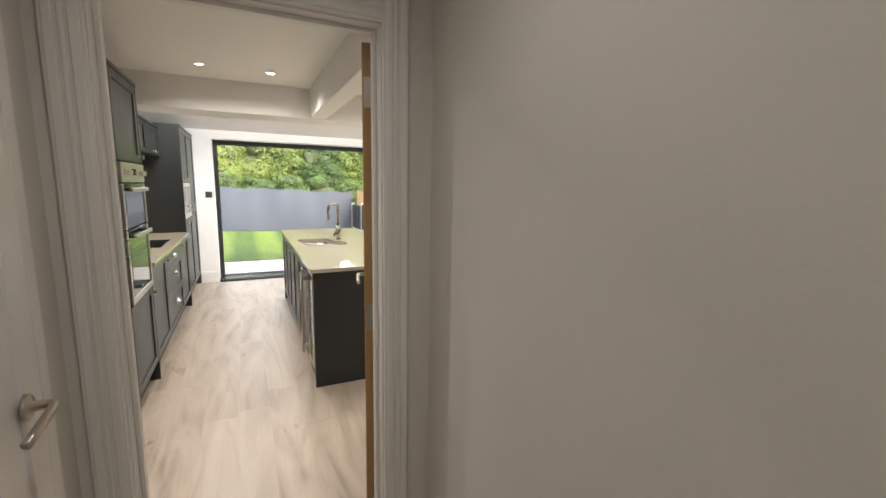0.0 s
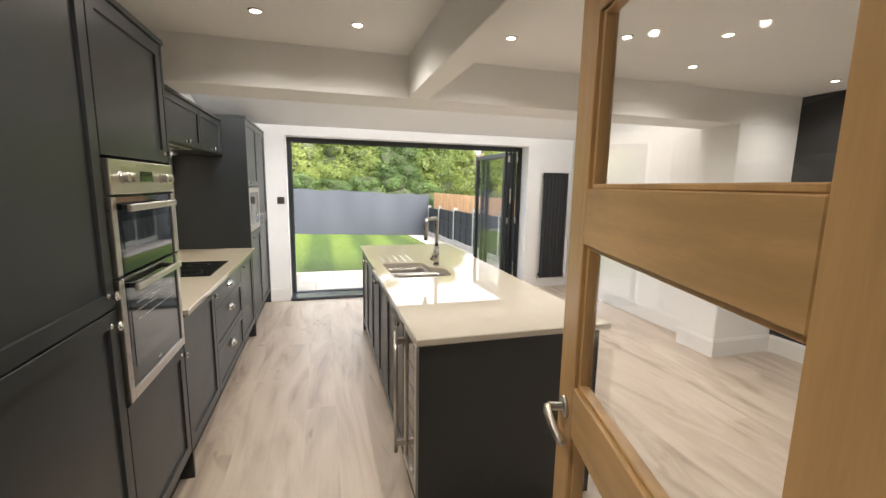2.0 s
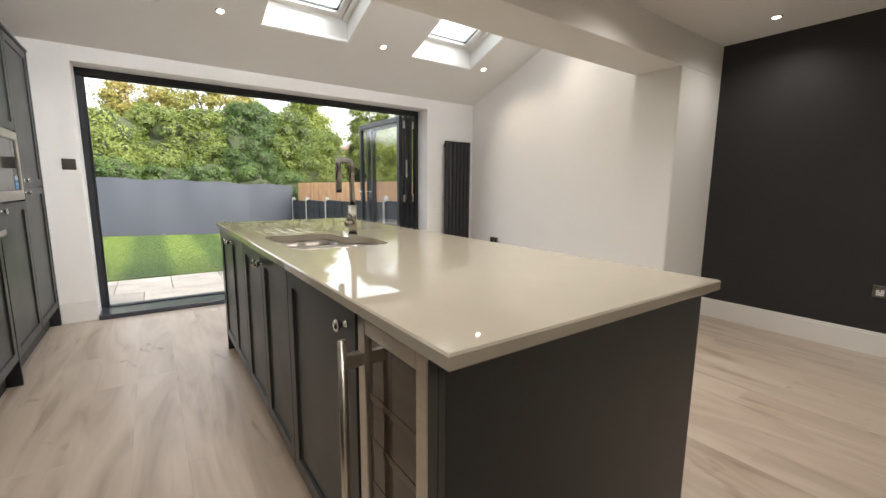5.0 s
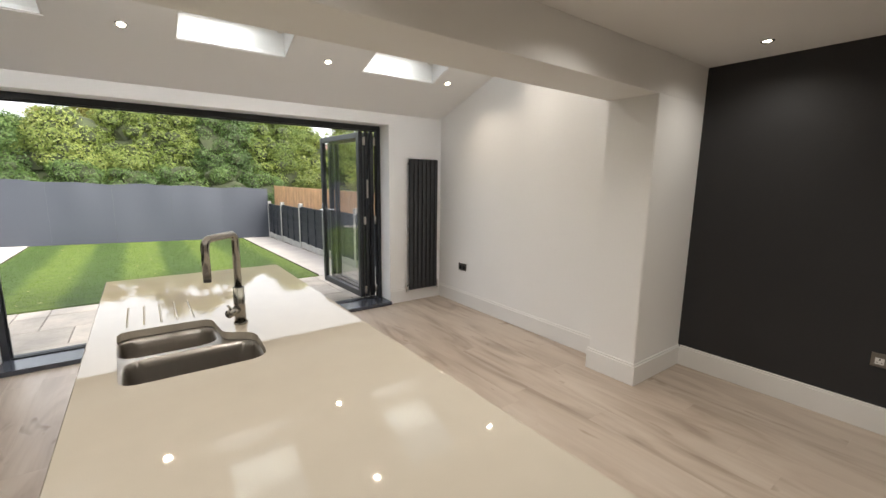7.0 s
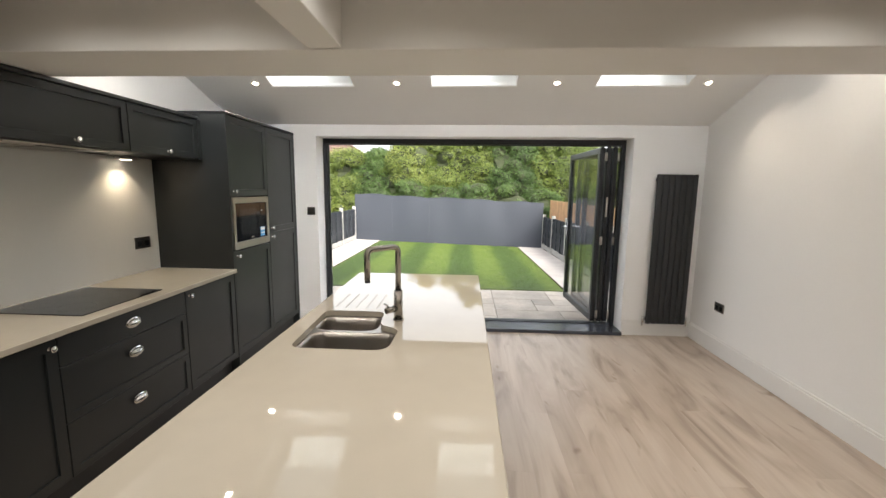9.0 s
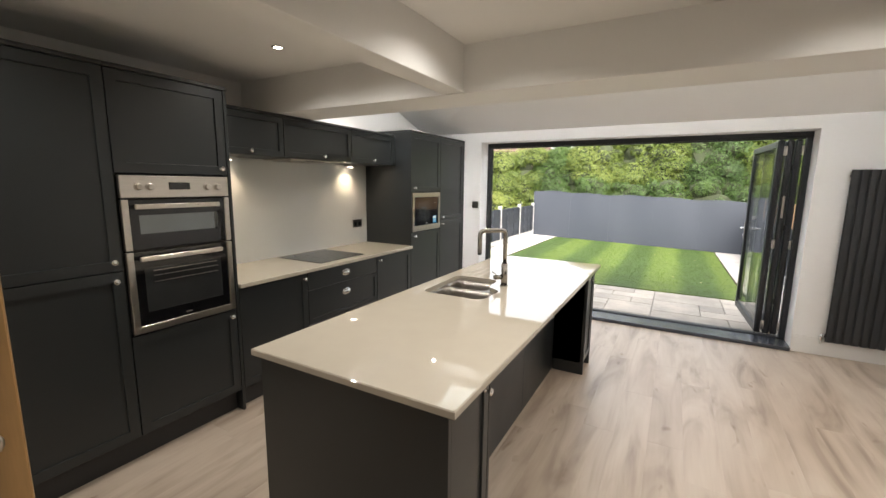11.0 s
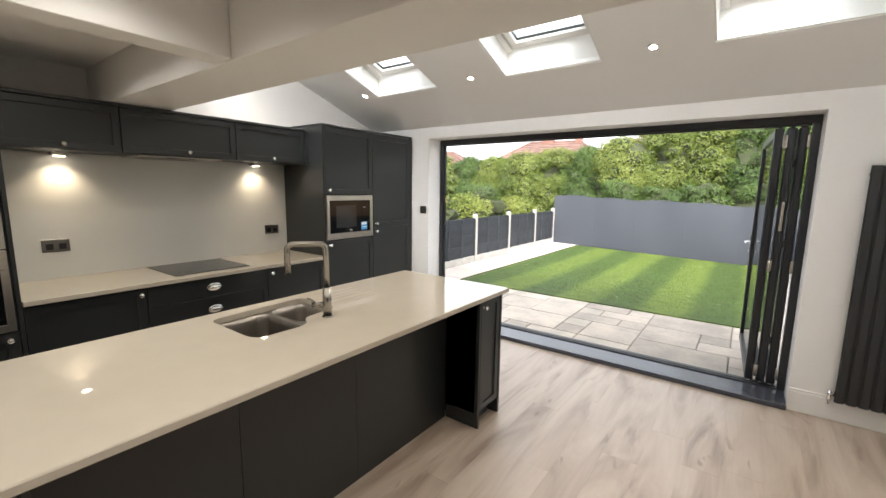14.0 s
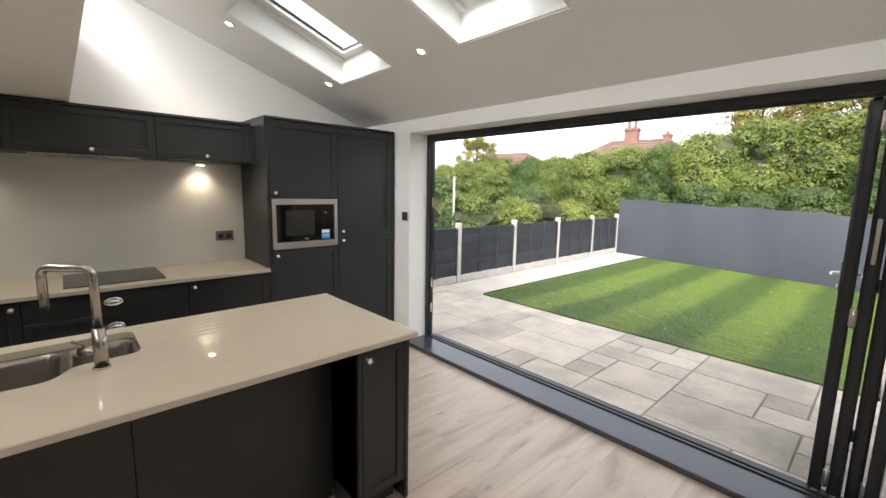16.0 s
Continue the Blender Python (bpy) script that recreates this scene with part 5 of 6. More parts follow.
def blades(n=70000):
    rng = np.random.default_rng(5)
    x, y = rng.uniform(LX0 + 0.01, LX1 - 0.01, n), rng.uniform(LY0 + 0.005, LY1 - 0.01, n)
    a, h, w = rng.uniform(0, 2 * np.pi, n), rng.uniform(0.007, 0.016, n), rng.uniform(0.002, 0.004, n)
    lean = rng.uniform(0.0, 0.010, n)
    v = np.empty((n, 3, 3))
    z0 = GZ + 0.010 - np.maximum(0, (y - 6.58) / 6.7) * (0.09 + 0.028 * x)
    v[:, 0] = np.stack([x - w * np.cos(a), y - w * np.sin(a), z0], 1)
    v[:, 1] = np.stack([x + w * np.cos(a), y + w * np.sin(a), z0], 1)
    v[:, 2] = np.stack([x - lean * np.sin(a), y + lean * np.cos(a), z0 + h], 1)
    me = bpy.data.meshes.new("grass")
    me.from_pydata(v.reshape(-1, 3).tolist(), [], np.arange(3 * n).reshape(-1, 3).tolist())
    me.materials.append(LAWN)
    return me


tagged(new("grass", blades()), "short mown grass blades of the lawn", "grass", "", "stuff")
def fallen_leaves(n=34):
    rng = random.Random(21)
    bm = bmesh.new()
    for _ in range(n):
        x, y, a, r = rng.uniform(LX0, LX1), rng.uniform(LY0, LY1), rng.uniform(0, 6.28), rng.uniform(0.018, 0.032)
        q = [bm.verts.new((x + r * k * math.cos(a + da), y + r * k * math.sin(a + da), GZ + 0.036 + dz)) for da, k, dz in ((0, 1, 0.004), (1.6, 0.5, 0), (3.14, 1, 0.005), (4.7, 0.5, 0))]
        bm.faces.new(q)
    return falling(bm)


tagged(part("fallen_leaves", fallen_leaves(), DRY_LEAF, None), "scattered pale fallen leaves on the lawn", "leaves", "", "stuff")
structure("strip_west", falling(boxes((-2.88, LX0 - 0.02, 6.56, 13.34, GZ - 0.05, GZ + 0.004), bevel=0.006)), PALE_STRIP, "pale concrete strip between lawn and fence", "path")
structure("strip_east", falling(boxes((LX1 + 0.02, 3.36, 6.56, 13.34, GZ - 0.05, GZ + 0.004), bevel=0.006)), PALE_STRIP, "pale concrete strip between lawn and fence", "path")
structure("edging", falling(boxes((LX0 - 0.018, LX0 - 0.002, 6.585, 13.2, GZ - 0.05, GZ + 0.022), (LX1 + 0.002, LX1 + 0.018, 6.585, 13.2, GZ - 0.05, GZ + 0.022))), SOIL, "dark lawn edging", "edging")


def fence_run(x, ys, side):
    """Concrete posts and slotted-in grey overlap panels along y; side: towards the garden."""
    t = thing("garden_fence", (x, sum(ys) / len(ys), GZ), "slate grey timber fence panels between pale concrete posts", "fence", "side fences")
    post_me = mesh_of("fence_post", boxes((-0.05, 0.05, -0.045, 0.045, 0, 1.13), bevel=0.008), CONCRETE)
    for y in ys:
        link("fence_post", post_me, t, "pale concrete fence post", Matrix.Translation((x, y, GZ - 0.01 - fall(x, y))))
    made = {}
    for a, b in zip(ys, ys[1:]):
        w = b - a - 0.09
        key = round(w, 3)
        if key not in made:
            bm = boxes((-0.006, 0.006, -w / 2, w / 2, 0, 0.150), bevel=0.002)
            bm.transform(Matrix.Rotation(0.15 * side, 4, "Y"))
            made[key] = [mesh_of(n, q, mm) for n, q, mm in (
                ("board", bm, FENCE_GREY), ("batten", boxes((-0.014, 0.014, -0.020, 0.020, 0, 0.86), bevel=0.002), FENCE_GREY),
                ("gravel_board", boxes((-0.025, 0.025, -w / 2, w / 2, 0, 0.145), bevel=0.004), CONCRETE),
                ("capping", boxes((-0.022, 0.022, -w / 2, w / 2, 0, 0.022), bevel=0.003), FENCE_GREY))]
        board, batten, gravel, cap = made[key]
        yc = (a + b) / 2
        gz = GZ - fall(x, yc)
        link("gravel_board", gravel, t, "concrete gravel board", Matrix.Translation((x, yc, gz - 0.005)))
        for k in range(7):
            link("board", board, t, "", Matrix.Translation((x + side * (0.007 if k % 2 else -0.007), yc + 0.003 * math.sin(k * 2.1 + a), gz + 0.142 + 0.122 * k)))
        for k in range(4):
            link("batten", batten, t, "", Matrix.Translation((x + side * 0.030, a + 0.06 + (b - a - 0.12) * k / 3, gz + 0.143)))
        link("capping", cap, t, "", Matrix.Translation((x, yc, gz + 1.004)))


FYS = [5.20, 6.85, 8.51, 10.19, 11.86, 13.30]
fence_run(-2.93, [4.42] + FYS, 1)
fence_run(3.41, FYS, -1)

# neighbour's bare timber fence beyond the east fence
t = thing("timber_fence", (3.62, 9.0, GZ), "tall new orange timber fence of the neighbour", "fence")
pl = mesh_of("pale", boxes((-0.008, 0.008, -0.058, 0.058, 0, 1.60), bevel=0.003), FENCE_ORANGE)
for k in range(74):
    link("pale", pl, t, "", Matrix.Translation((3.62 + 0.004 * (k % 2), 4.6 + 0.121 * k, GZ - 0.20)))
part("rail", boxes((3.632, 3.67, 4.55, 13.5, 0.2, 0.27), (3.632, 3.67, 4.55, 13.5, 0.95, 1.02)), FENCE_ORANGE, t)


def sheet_fence():
    """Slate sheets with gently bulging faces and a wavy top."""
    t = thing("sheet_fence", (0.2, 13.34, GZ), "slate blue sheet fence with a wavy top edge", "fence")
    x0, width = -2.90, 1.255
    for s in range(5):
        bm = bmesh.new()
        nx, nz = 36, 6
        grid = {}
        for side in (0, 1):
            for i in range(nx + 1):
                for j in range(nz + 1):
                    x = x0 + s * width + (width - 0.0015) * i / nx
                    top = 1.390 - 0.036 * (x - x0) + 0.016 * math.sin(x * 5.2 + 0.6) + 0.012 * math.sin(x * 2.3)
                    foot = GZ - 0.02 - fall(x, 13.3)
                    z = foot + (top - foot) * j / nz
                    y = 13.34 + 0.012 * math.sin(x * 3.1 + z * 1.5) + 0.01 * math.sin(x * 7.0) * j / nz + side * 0.008
                    grid[side, i, j] = bm.verts.new((x, y, z))
        for i in range(nx):
            for j in range(nz):
                bm.faces.new((grid[0, i, j], grid[0, i + 1, j], grid[0, i + 1, j + 1], grid[0, i, j + 1]))
                bm.faces.new((grid[1, i, j], grid[1, i, j + 1], grid[1, i + 1, j + 1], grid[1, i + 1, j]))
        for i in range(nx):
            bm.faces.new((grid[0, i, nz], grid[0, i + 1, nz], grid[1, i + 1, nz], grid[1, i, nz]))
        for j in range(nz):
            bm.faces.new((grid[0, 0, j], grid[0, 0, j + 1], grid[1, 0, j + 1], grid[1, 0, j]))
            bm.faces.new((grid[0, nx, j], grid[1, nx, j], grid[1, nx, j + 1], grid[0, nx, j + 1]))
        part("sheet", bm, SHEET_GREY, t)


sheet_fence()


# ---------------------------------------------------------------- planting
def leaf_cloud(name, blobs, count, size, material, parent, seed, label="", shell=(0.80, 1.10)):
    """Small bent leaves through the outer shell of many overlapping clumps."""
    rng = np.random.default_rng(seed)
    bl = np.array(blobs)
    area = (bl[:, 3] * bl[:, 4] + bl[:, 3] * bl[:, 5] + bl[:, 4] * bl[:, 5])
    pick = rng.choice(len(bl), count, p=area / area.sum())
    b = bl[pick]
    d = rng.normal(size=(count, 3))
    d /= np.linalg.norm(d, axis=1)[:, None]
    r = rng.uniform(*shell, count)
    lump = 1 + 0.14 * np.sin(d[:, 0] * 7 + pick) * np.sin(d[:, 2] * 6 + pick * 1.7)
    c = b[:, :3] + d * b[:, 3:6] * (r * lump)[:, None]
    c[:, 2] = np.maximum(c[:, 2], GZ + 0.02)
    n = 1.3 * d + rng.normal(scale=0.55, size=(count, 3)) + np.array([0, 0, 0.45])
    n /= np.linalg.norm(n, axis=1)[:, None]
    u = np.cross(n, rng.normal(size=(count, 3)))
    u /= np.linalg.norm(u, axis=1)[:, None]
    w = np.cross(n, u)
    s = size * rng.uniform(0.6, 1.35, count)[:, None]
    v = np.stack([c - u * s * 0.5, c + w * s * 0.31 - n * s * 0.06, c + u * s * 0.5, c - w * s * 0.31 - n * s * 0.06], 1)
    f = np.arange(count * 4).reshape(-1, 4)
    me = bpy.data.meshes.new(name)
    me.vertices.add(count * 4)
    me.vertices.foreach_set("co", (v.reshape(-1, 3) - np.array(OFF[parent])).astype(np.float32).ravel())
    me.loops.add(count * 4)
    me.loops.foreach_set("vertex_index", f.astype(np.int32).ravel())
    me.polygons.add(count)
    me.polygons.foreach_set("loop_start", np.arange(0, count * 4, 4, dtype=np.int32))
    me.update(calc_edges=True)
    me.validate()
    me.materials.append(material)
    ob = new(name, me)
    OFF[ob] = OFF[parent]
    ob.parent = parent
    return tagged(ob, label, "", "", "stuff")


def limb(points, r0, r1, bm, seg=7):
    pts = [Vector(p) for p in points]
    n = len(pts) - 1
    for i in range(n):
        cyl(pts[i], pts[i + 1], r0 + (r1 - r0) * i / n, seg, r0 + (r1 - r0) * (i + 1) / n, bm=bm)


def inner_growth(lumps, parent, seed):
    """Uneven core of twigs, coloured dark for the shade inside a dense bush."""
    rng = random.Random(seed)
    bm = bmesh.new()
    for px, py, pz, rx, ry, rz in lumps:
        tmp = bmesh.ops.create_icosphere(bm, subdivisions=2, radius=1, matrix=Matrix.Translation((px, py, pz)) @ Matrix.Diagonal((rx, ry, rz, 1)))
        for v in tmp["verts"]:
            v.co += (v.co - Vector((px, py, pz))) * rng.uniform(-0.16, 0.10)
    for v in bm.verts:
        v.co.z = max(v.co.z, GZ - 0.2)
    part("inner_growth", bm, CORE_SHADE, parent, "twiggy core coloured dark as the shade inside the bush")


def shrub(name, x, y, w, d, h, n_blobs, leaves, size, material, seed, label, category="hedge", group="", trunk=0.05, lump=0.36, foot=0.0):
    """A dense bush: stem with limbs, a twiggy heart coloured as inner shade, and leafy lumps bulging from its front,
    sides and top.
    """
    rng = random.Random(seed)
    t = thing(name, (x, y, GZ - 0.25), label, category, group)
    bm = bmesh.new()
    limb([(x, y, GZ - 0.25), (x + 0.05 * w * rng.uniform(-1, 1), y, GZ + 0.30 * h), (x + 0.1 * w * rng.uniform(-1, 1), y + 0.05, GZ + 0.62 * h)], trunk, trunk * 0.5, bm)
    lumps, heart = [], []
    for k in range(n_blobs):
        a = rng.uniform(-math.pi, math.pi) if k % 3 else rng.uniform(-math.pi * 0.85, -math.pi * 0.15)
        v = rng.random() ** 0.75
        ring = math.sqrt(max(0.0, 1 - (v * 0.96) ** 3.2))
        r = lump * rng.uniform(0.65, 1.35)
        px, py = x + (w / 2 - r * 0.6) * ring * math.cos(a), y + (d / 2 - r * 0.6) * ring * math.sin(a)
        pz = GZ + foot * h + (h * (1 - foot) - r * 0.8) * v
        lumps.append((px, py, pz, r * rng.uniform(0.9, 1.35), r * rng.uniform(0.8, 1.05), r * rng.uniform(0.7, 1.0)))
        if k % 5 == 0:
            limb([(x, y, GZ + 0.30 * h), ((x + px) / 2, (y + py) / 2, GZ + 0.3 * h + 0.6 * max(0.0, pz - GZ - 0.3 * h)), (px, py, pz)], trunk * 0.5, trunk * 0.15, bm, 5)
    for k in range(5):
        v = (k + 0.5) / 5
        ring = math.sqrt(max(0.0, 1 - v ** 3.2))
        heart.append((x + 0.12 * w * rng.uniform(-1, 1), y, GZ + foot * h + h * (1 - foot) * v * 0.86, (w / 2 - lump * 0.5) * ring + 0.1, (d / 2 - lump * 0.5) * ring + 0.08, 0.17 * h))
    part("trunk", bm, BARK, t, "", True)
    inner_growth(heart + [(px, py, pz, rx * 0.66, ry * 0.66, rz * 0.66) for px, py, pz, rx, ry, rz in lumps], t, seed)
    leaf_cloud("crown", lumps, leaves, size, material, t, seed)
    return t


def tree(x, y, w, h, leaves, size, material, seed, label, bare=0.35, n_blobs=74):
    """An open tree: tapered trunk, forked limbs, and loose leaf sprays with gaps between them."""
    rng = random.Random(seed)
    t = thing("tree", (x, y, GZ - 0.25), label, "tree")
    bm = bmesh.new()
    fork = (x + 0.1 * rng.uniform(-1, 1), y, GZ + bare * h)
    limb([(x, y, GZ - 0.25), fork, (x + 0.2 * rng.uniform(-1, 1), y, GZ + 0.92 * h)], 0.15, 0.03, bm)
    sprays = []
    for k in range(n_blobs):
        a, v = rng.uniform(0, 2 * math.pi), rng.random() ** 0.8
        reach = w / 2 * math.sqrt(rng.random()) * math.sqrt(max(0.1, 1 - (2 * v - 0.75) ** 2 * 0.55))
        px, py, pz = x + reach * math.cos(a), y + 0.8 * reach * math.sin(a), GZ + h * (bare + (0.96 - bare) * v)
        r = rng.uniform(0.22, 0.48)
        sprays.append((px, py, pz, r * rng.uniform(1.0, 1.5), r, r * rng.uniform(0.6, 0.9)))
        if k % 2 == 0:
            root = GZ + h * (bare + 0.45 * v * (1 - bare))
            limb([(x, y, root), ((x + px) / 2, (y + py) / 2, (root + pz) / 2 + 0.15), (px, py, pz)], 0.04, 0.010, bm, 5)
    part("trunk", bm, BARK, t, "", True)
    leaf_cloud("crown", sprays, leaves, size, material, t, seed, "", (0.25, 1.10))
    return t


# back hedge: a row of overgrown bushes behind the sheet fence
HEDGE = [(-14.2, 2.7), (-12.4, 2.75), (-10.7, 2.85), (-9.1, 3.0), (-7.6, 2.9), (-6.2, 2.85), (-4.9, 2.95), (-3.7, 3.1), (-2.5, 3.05), (-1.3, 3.3), (0.0, 3.6), (1.3, 3.75), (2.6, 3.95), (3.9, 3.9), (5.2, 3.3), (7.0, 3.2), (9.0, 3.6)]
for k, (x, top) in enumerate(HEDGE):
    shrub("hedge_bush", x, 15.4 + 0.25 * math.sin(k * 1.9), 2.3, 2.1, top - GZ, 92, 46000, 0.064, LEAF if k % 4 else LEAF_DARK, 100 + k,
          "overgrown green hedge bush behind the garden fence", "hedge", "back hedge", 0.05, 0.30)
# ivy skirt low behind the sheets
for k in range(6):
    shrub("ivy_bush", -2.3 + 1.15 * k, 14.10, 1.6, 0.9, 2.0 + 0.12 * math.sin(k * 2.3), 26, 12000, 0.055, LEAF_DARK, 160 + k, "dark green ivy growing over the fence back", "ivy", "ivy", 0.02, 0.22)
# bushes behind the west fence
for k, (x, y, h, m, lab) in enumerate([(-4.4, 7.1, 1.55, LEAF_DARK, "dark green"), (-4.4, 8.7, 1.7, LEAF, "green"), (-4.2, 10.2, 1.55, LEAF_YELLOW, "yellow variegated"), (-4.8, 11.6, 1.9, LEAF_DARK, "dark green"),
                                       (-4.0, 13.0, 1.5, LEAF_YELLOW, "yellow green"), (-6.4, 9.4, 2.2, LEAF_DARK, "dark green"), (-7.8, 7.2, 2.7, LEAF_DARK, "dark green"), (-6.3, 12.0, 2.4, LEAF, "green"), (-3.8, 5.6, 1.4, LEAF_DARK, "dark green")]):
    shrub("garden_shrub", x, y, 1.9, 1.5, h, 34, 14000, 0.062, m, 200 + k, lab + " shrub beyond the fence", "shrub", "", 0.035, 0.26)
# taller trees
for k, (x, y, w, h, m, bare) in enumerate([(-0.7, 18.4, 3.6, 5.0, LEAF_AUTUMN, 0.3), (1.8, 19.4, 4.4, 6.2, LEAF_AUTUMN, 0.3), (4.9, 16.6, 1.9, 4.9, LEAF_YELLOW, 0.25), (8.4, 17.2, 3.4, 5.6, LEAF, 0.2), (11.5, 18.0, 4.2, 6.2, LEAF, 0.2),
                                           (6.9, 12.0, 2.2, 3.3, LEAF_YELLOW, 0.2), (-24.0, 30.0, 5.0, 6.6, LEAF_AUTUMN, 0.3)]):
    tree(x, y, w, h, 30000, 0.09, m, 300 + k, "tall tree with " + ("yellowing autumn" if m is LEAF_AUTUMN else "yellow green" if m is LEAF_YELLOW else "green") + " leaves", bare)

# slim pole standing beyond the west fence
t = thing("pole", (-4.5, 8.24, GZ - 0.25), "slim grey metal pole beyond the side fence", "pole")
part("shaft", cyl((-4.5, 8.24, GZ - 0.25), (-4.5, 8.24, 1.84), 0.022, 12), CONCRETE, t, "", True)
part("cap", lathe([(0.026, 0.0), (0.026, 0.02), (0.0, 0.035)], 12, Matrix.Translation((-4.5, 8.24, 1.835)) @ Matrix.Rotation(math.pi / 2, 4, "X")), CONCRETE, t)


# ---------------------------------------------------------------- neighbours' bungalows
def bungalow(x, y, w, d, eaves, ridge, turn, chimney, label):
    t = thing("bungalow", (x, y, GZ - 0.06), label, "house")
    m = pose(x, y, GZ - 0.06, 0, 0, turn)
    bm = boxes((-w / 2, w / 2, -d / 2, d / 2, 0, eaves))
    bm.transform(m)
    wall = part("wall", bm, BRICK_RED, t)
    bm = bmesh.new()
    o = 0.35
    e = [(-w / 2 - o, -d / 2 - o), (w / 2 + o, -d / 2 - o), (w / 2 + o, d / 2 + o), (-w / 2 - o, d / 2 + o)]
    run = (w - d) / 2 + 0.3
    lo = [bm.verts.new((a, b, eaves)) for a, b in e]
    r0, r1 = bm.verts.new((-run, 0, ridge)), bm.verts.new((run, 0, ridge))
    for f in ((lo[0], lo[1], r1, r0), (lo[2], lo[3], r0, r1), (lo[1], lo[2], r1), (lo[3], lo[0], r0), (lo[3], lo[2], lo[1], lo[0])):
        bm.faces.new(f)
    bm.transform(m)
    roof = part("roof", bm, TILE_RED, t, "weathered red tiled hipped roof")
    hips = bmesh.new()
    for a, b in ((lo_, hi_) for lo_, hi_ in (((e[0][0], e[0][1], eaves), (-run, 0, ridge)), ((e[3][0], e[3][1], eaves), (-run, 0, ridge)), ((e[1][0], e[1][1], eaves), (run, 0, ridge)), ((e[2][0], e[2][1], eaves), (run, 0, ridge)), ((-run, 0, ridge), (run, 0, ridge)))):
        cyl(a, b, 0.13, 8, bm=hips)
    hips.transform(m)
    part("ridge_tiles", hips, TILE_RED, roof)
    # tile courses
    n = 12
    for k in range(1, n):
        s = k / n
        q = bmesh.new()
        for sy in (-1, 1):
            hw = (w / 2 + o) * (1 - s) + run * s
            yy, zz = sy * (d / 2 + o) * (1 - s), eaves + (ridge - eaves) * s
            box(-hw, hw, yy - 0.05, yy + 0.05, zz - 0.02, zz + 0.05, bm=q)
        q.transform(m)
        part("tile_course", q, TILE_RED, roof)
    for cx, big in chimney:
        s = 0.55 if big else 0.3
        q = boxes((cx - s, cx + s, -0.35, 0.35, ridge - 1.2, ridge + (1.15 if big else 0.45)), (cx - s - 0.07, cx + s + 0.07, -0.42, 0.42, ridge + (0.9 if big else 0.3), ridge + (1.02 if big else 0.4)))
        q.transform(m)
        c = part("chimney", q, BRICK_RED, roof, "red brick chimney stack")
        for px in ((-0.28, 0.25) if big else (0.0,)):
            q = cyl((cx + px, 0, ridge + (1.1 if big else 0.4)), (cx + px, 0, ridge + (1.65 if big else 0.7)), 0.16, 12, 0.12)
            q.transform(m)
            part("chimney_pot", q, TILE_RED, c)
    for wx in (-w / 4, w / 4):
        q = boxes((wx - 0.8, wx + 0.8, -d / 2 - 0.04, -d / 2 + 0.02, 0.9, 2.1))
        q.transform(m)
        wn_ = part("window", q, PLASTIC_WHITE, wall, "white framed window")
        q = boxes((wx - 0.72, wx - 0.03, -d / 2 - 0.06, -d / 2 - 0.045, 0.98, 2.02), (wx + 0.03, wx + 0.72, -d / 2 - 0.06, -d / 2 - 0.045, 0.98, 2.02))
        q.transform(m)
        part("pane", q, BLACK_GLASS, wn_)


bungalow(-13.0, 38.5, 13.0, 9.0, 3.0, 6.15, 8, [(-0.6, True), (2.2, False)], "brick bungalow with red hipped roof and chimney")
bungalow(-24.5, 35.5, 11.0, 8.0, 2.8, 5.35, 14, [], "brick bungalow with red hipped roof")
bungalow(14.0, 30.0, 10.0, 8.0, 2.4, 4.6, -10, [], "brick bungalow with red hipped roof")

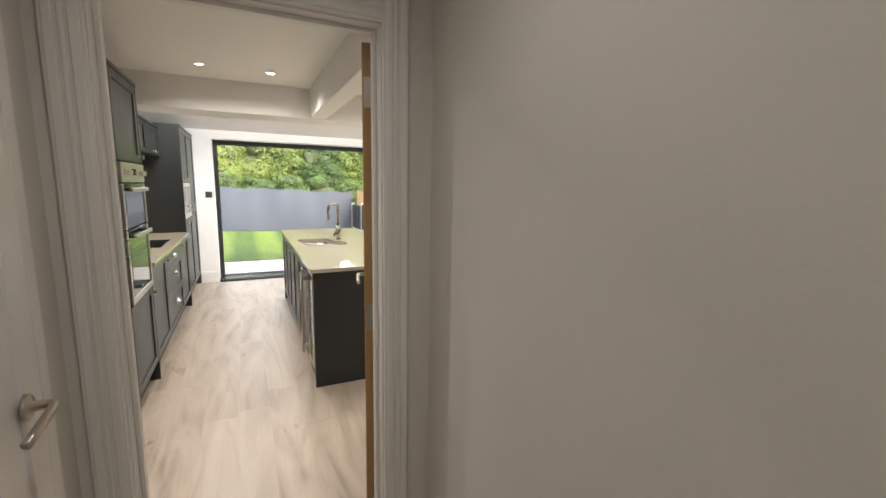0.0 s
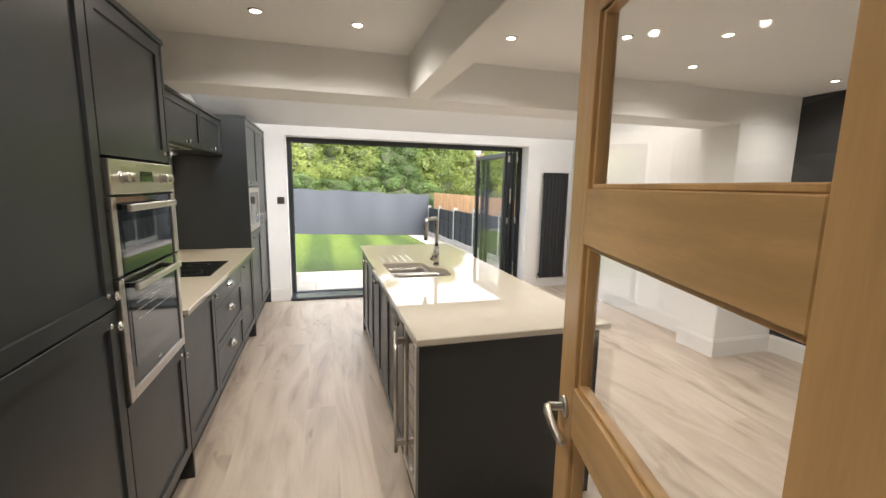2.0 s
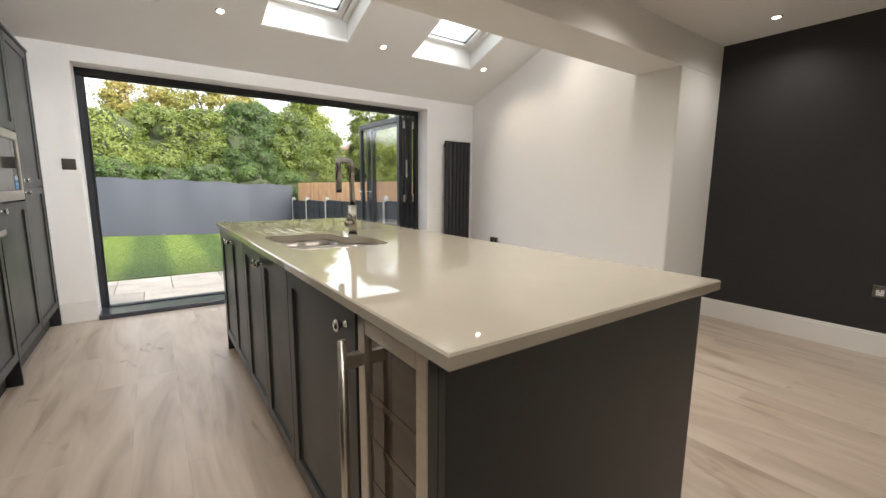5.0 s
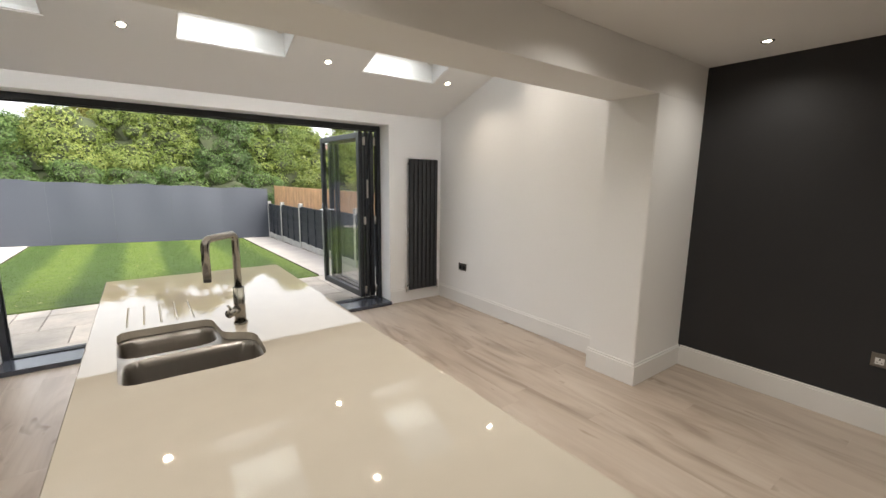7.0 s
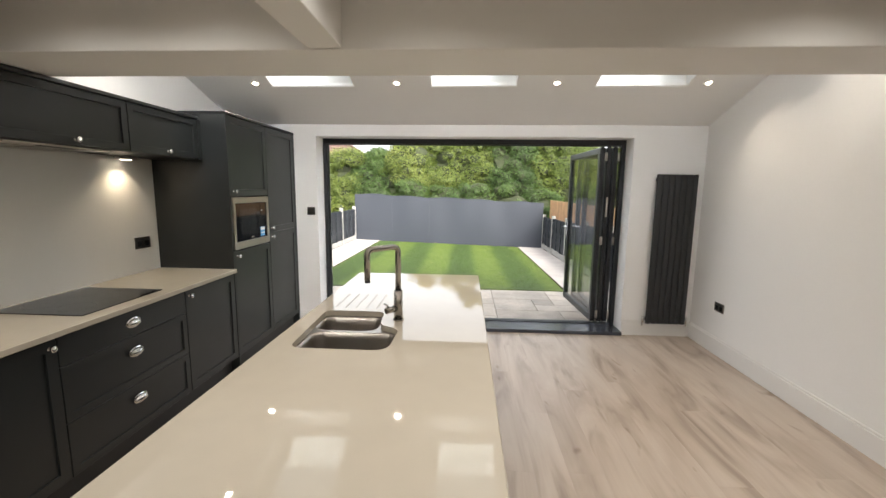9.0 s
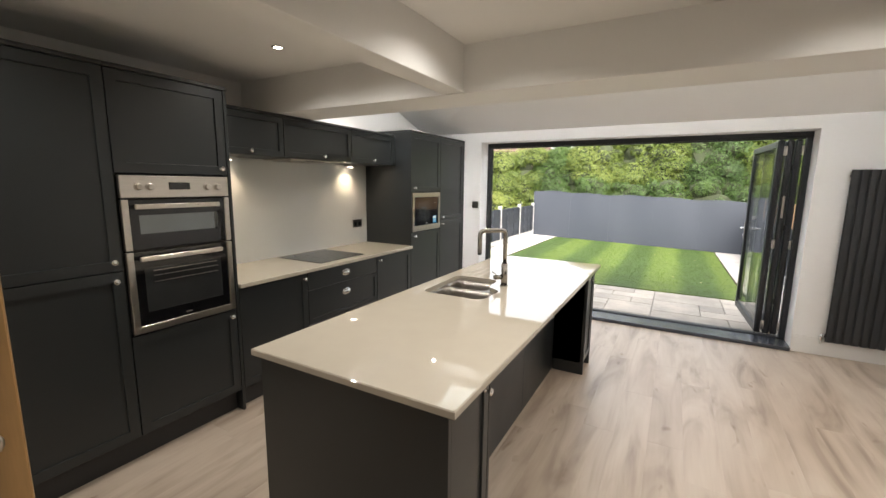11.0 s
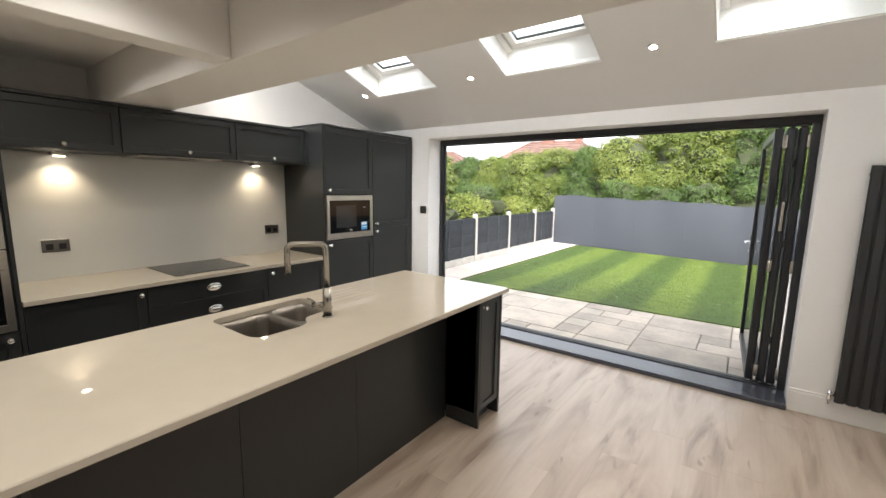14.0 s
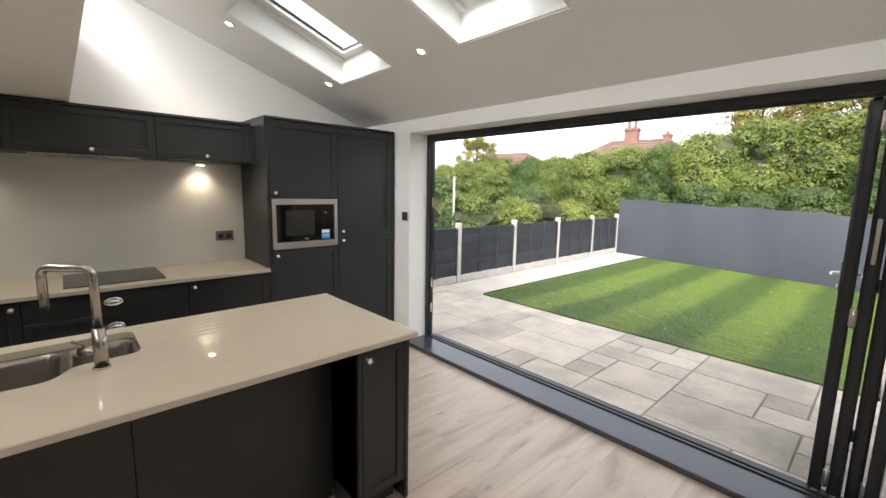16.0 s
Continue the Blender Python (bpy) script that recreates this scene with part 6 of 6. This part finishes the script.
# ---------------------------------------------------------------- patio slabs and floor planks
def patio():
    rng = random.Random(11)
    c = 0.3
    x0, y0 = -2.91, YW + 0.43
    nx, ny = 21, 7
    used = set()
    meshes = {}
    for j in range(ny):
        for i in range(nx):
            if (i, j) in used:
                continue
            sizes = [(3, 2), (2, 2), (2, 1), (2, 3), (1, 1), (1, 2)]
            weights = [2, 3, 5, 1.8, 2, 3]
            opts = [(s, w) for s, w in zip(sizes, weights) if i + s[0] <= nx and j + s[1] <= ny and all((i + a, j + b) not in used for a in range(s[0]) for b in range(s[1]))]
            if not opts:
                opts = [((1, 1), 1)]
            sx, sy = rng.choices([o[0] for o in opts], [o[1] for o in opts])[0]
            used.update((i + a, j + b) for a in range(sx) for b in range(sy))
            if (sx, sy) not in meshes:
                w, d = sx * c - 0.011, sy * c - 0.011
                bm = boxes((-w / 2, w / 2, -d / 2, d / 2, 0, 0.04), bevel=0.005)
                meshes[sx, sy] = mesh_of("slab", bm, SLAB)
            ob = link("slab", meshes[sx, sy], patio_bed, "", pose(x0 + (i + sx / 2) * c, y0 + (j + sy / 2) * c, GZ - 0.040 + rng.uniform(-0.002, 0.002), rng.uniform(-0.2, 0.2), rng.uniform(-0.2, 0.2), 0))


patio_bed = bpy.data.objects["patio_bed"]
OFF[patio_bed] = Vector((0, 0, 0))
patio()


def planks():
    rng = random.Random(3)
    w, length = 0.194, 1.29
    full = mesh_of("plank", boxes((0.0001, w - 0.0001, 0.0001, length - 0.0001, -0.012, 0.0), bevel=0.0004), OAK_FLOOR)
    x = XL
    while x < XD:
        y = -3.95 - rng.random() * length
        while y < YW - 0.02:
            a, b = max(y, -3.95), min(y + length, YW - 0.002)
            if b - a > 0.02:
                if a < YS - 0.1 and (x > HX1 or x + w < HX0):
                    a = max(a, YH)
                if b - a > 0.02:
                    if abs(b - a - length) < 1e-6 and x + w <= XD:
                        me = full
                    else:
                        ww = min(w, XD - x)
                        me = mesh_of("plank", boxes((0.0001, ww - 0.0001, 0.0001, b - a - 0.0001, -0.012, 0.0), bevel=0.0004), OAK_FLOOR)
                    ob = new("plank", me)
                    ob.location = (x, a, 0)
                    ob.parent = floor
            y += length
        x += w


planks()
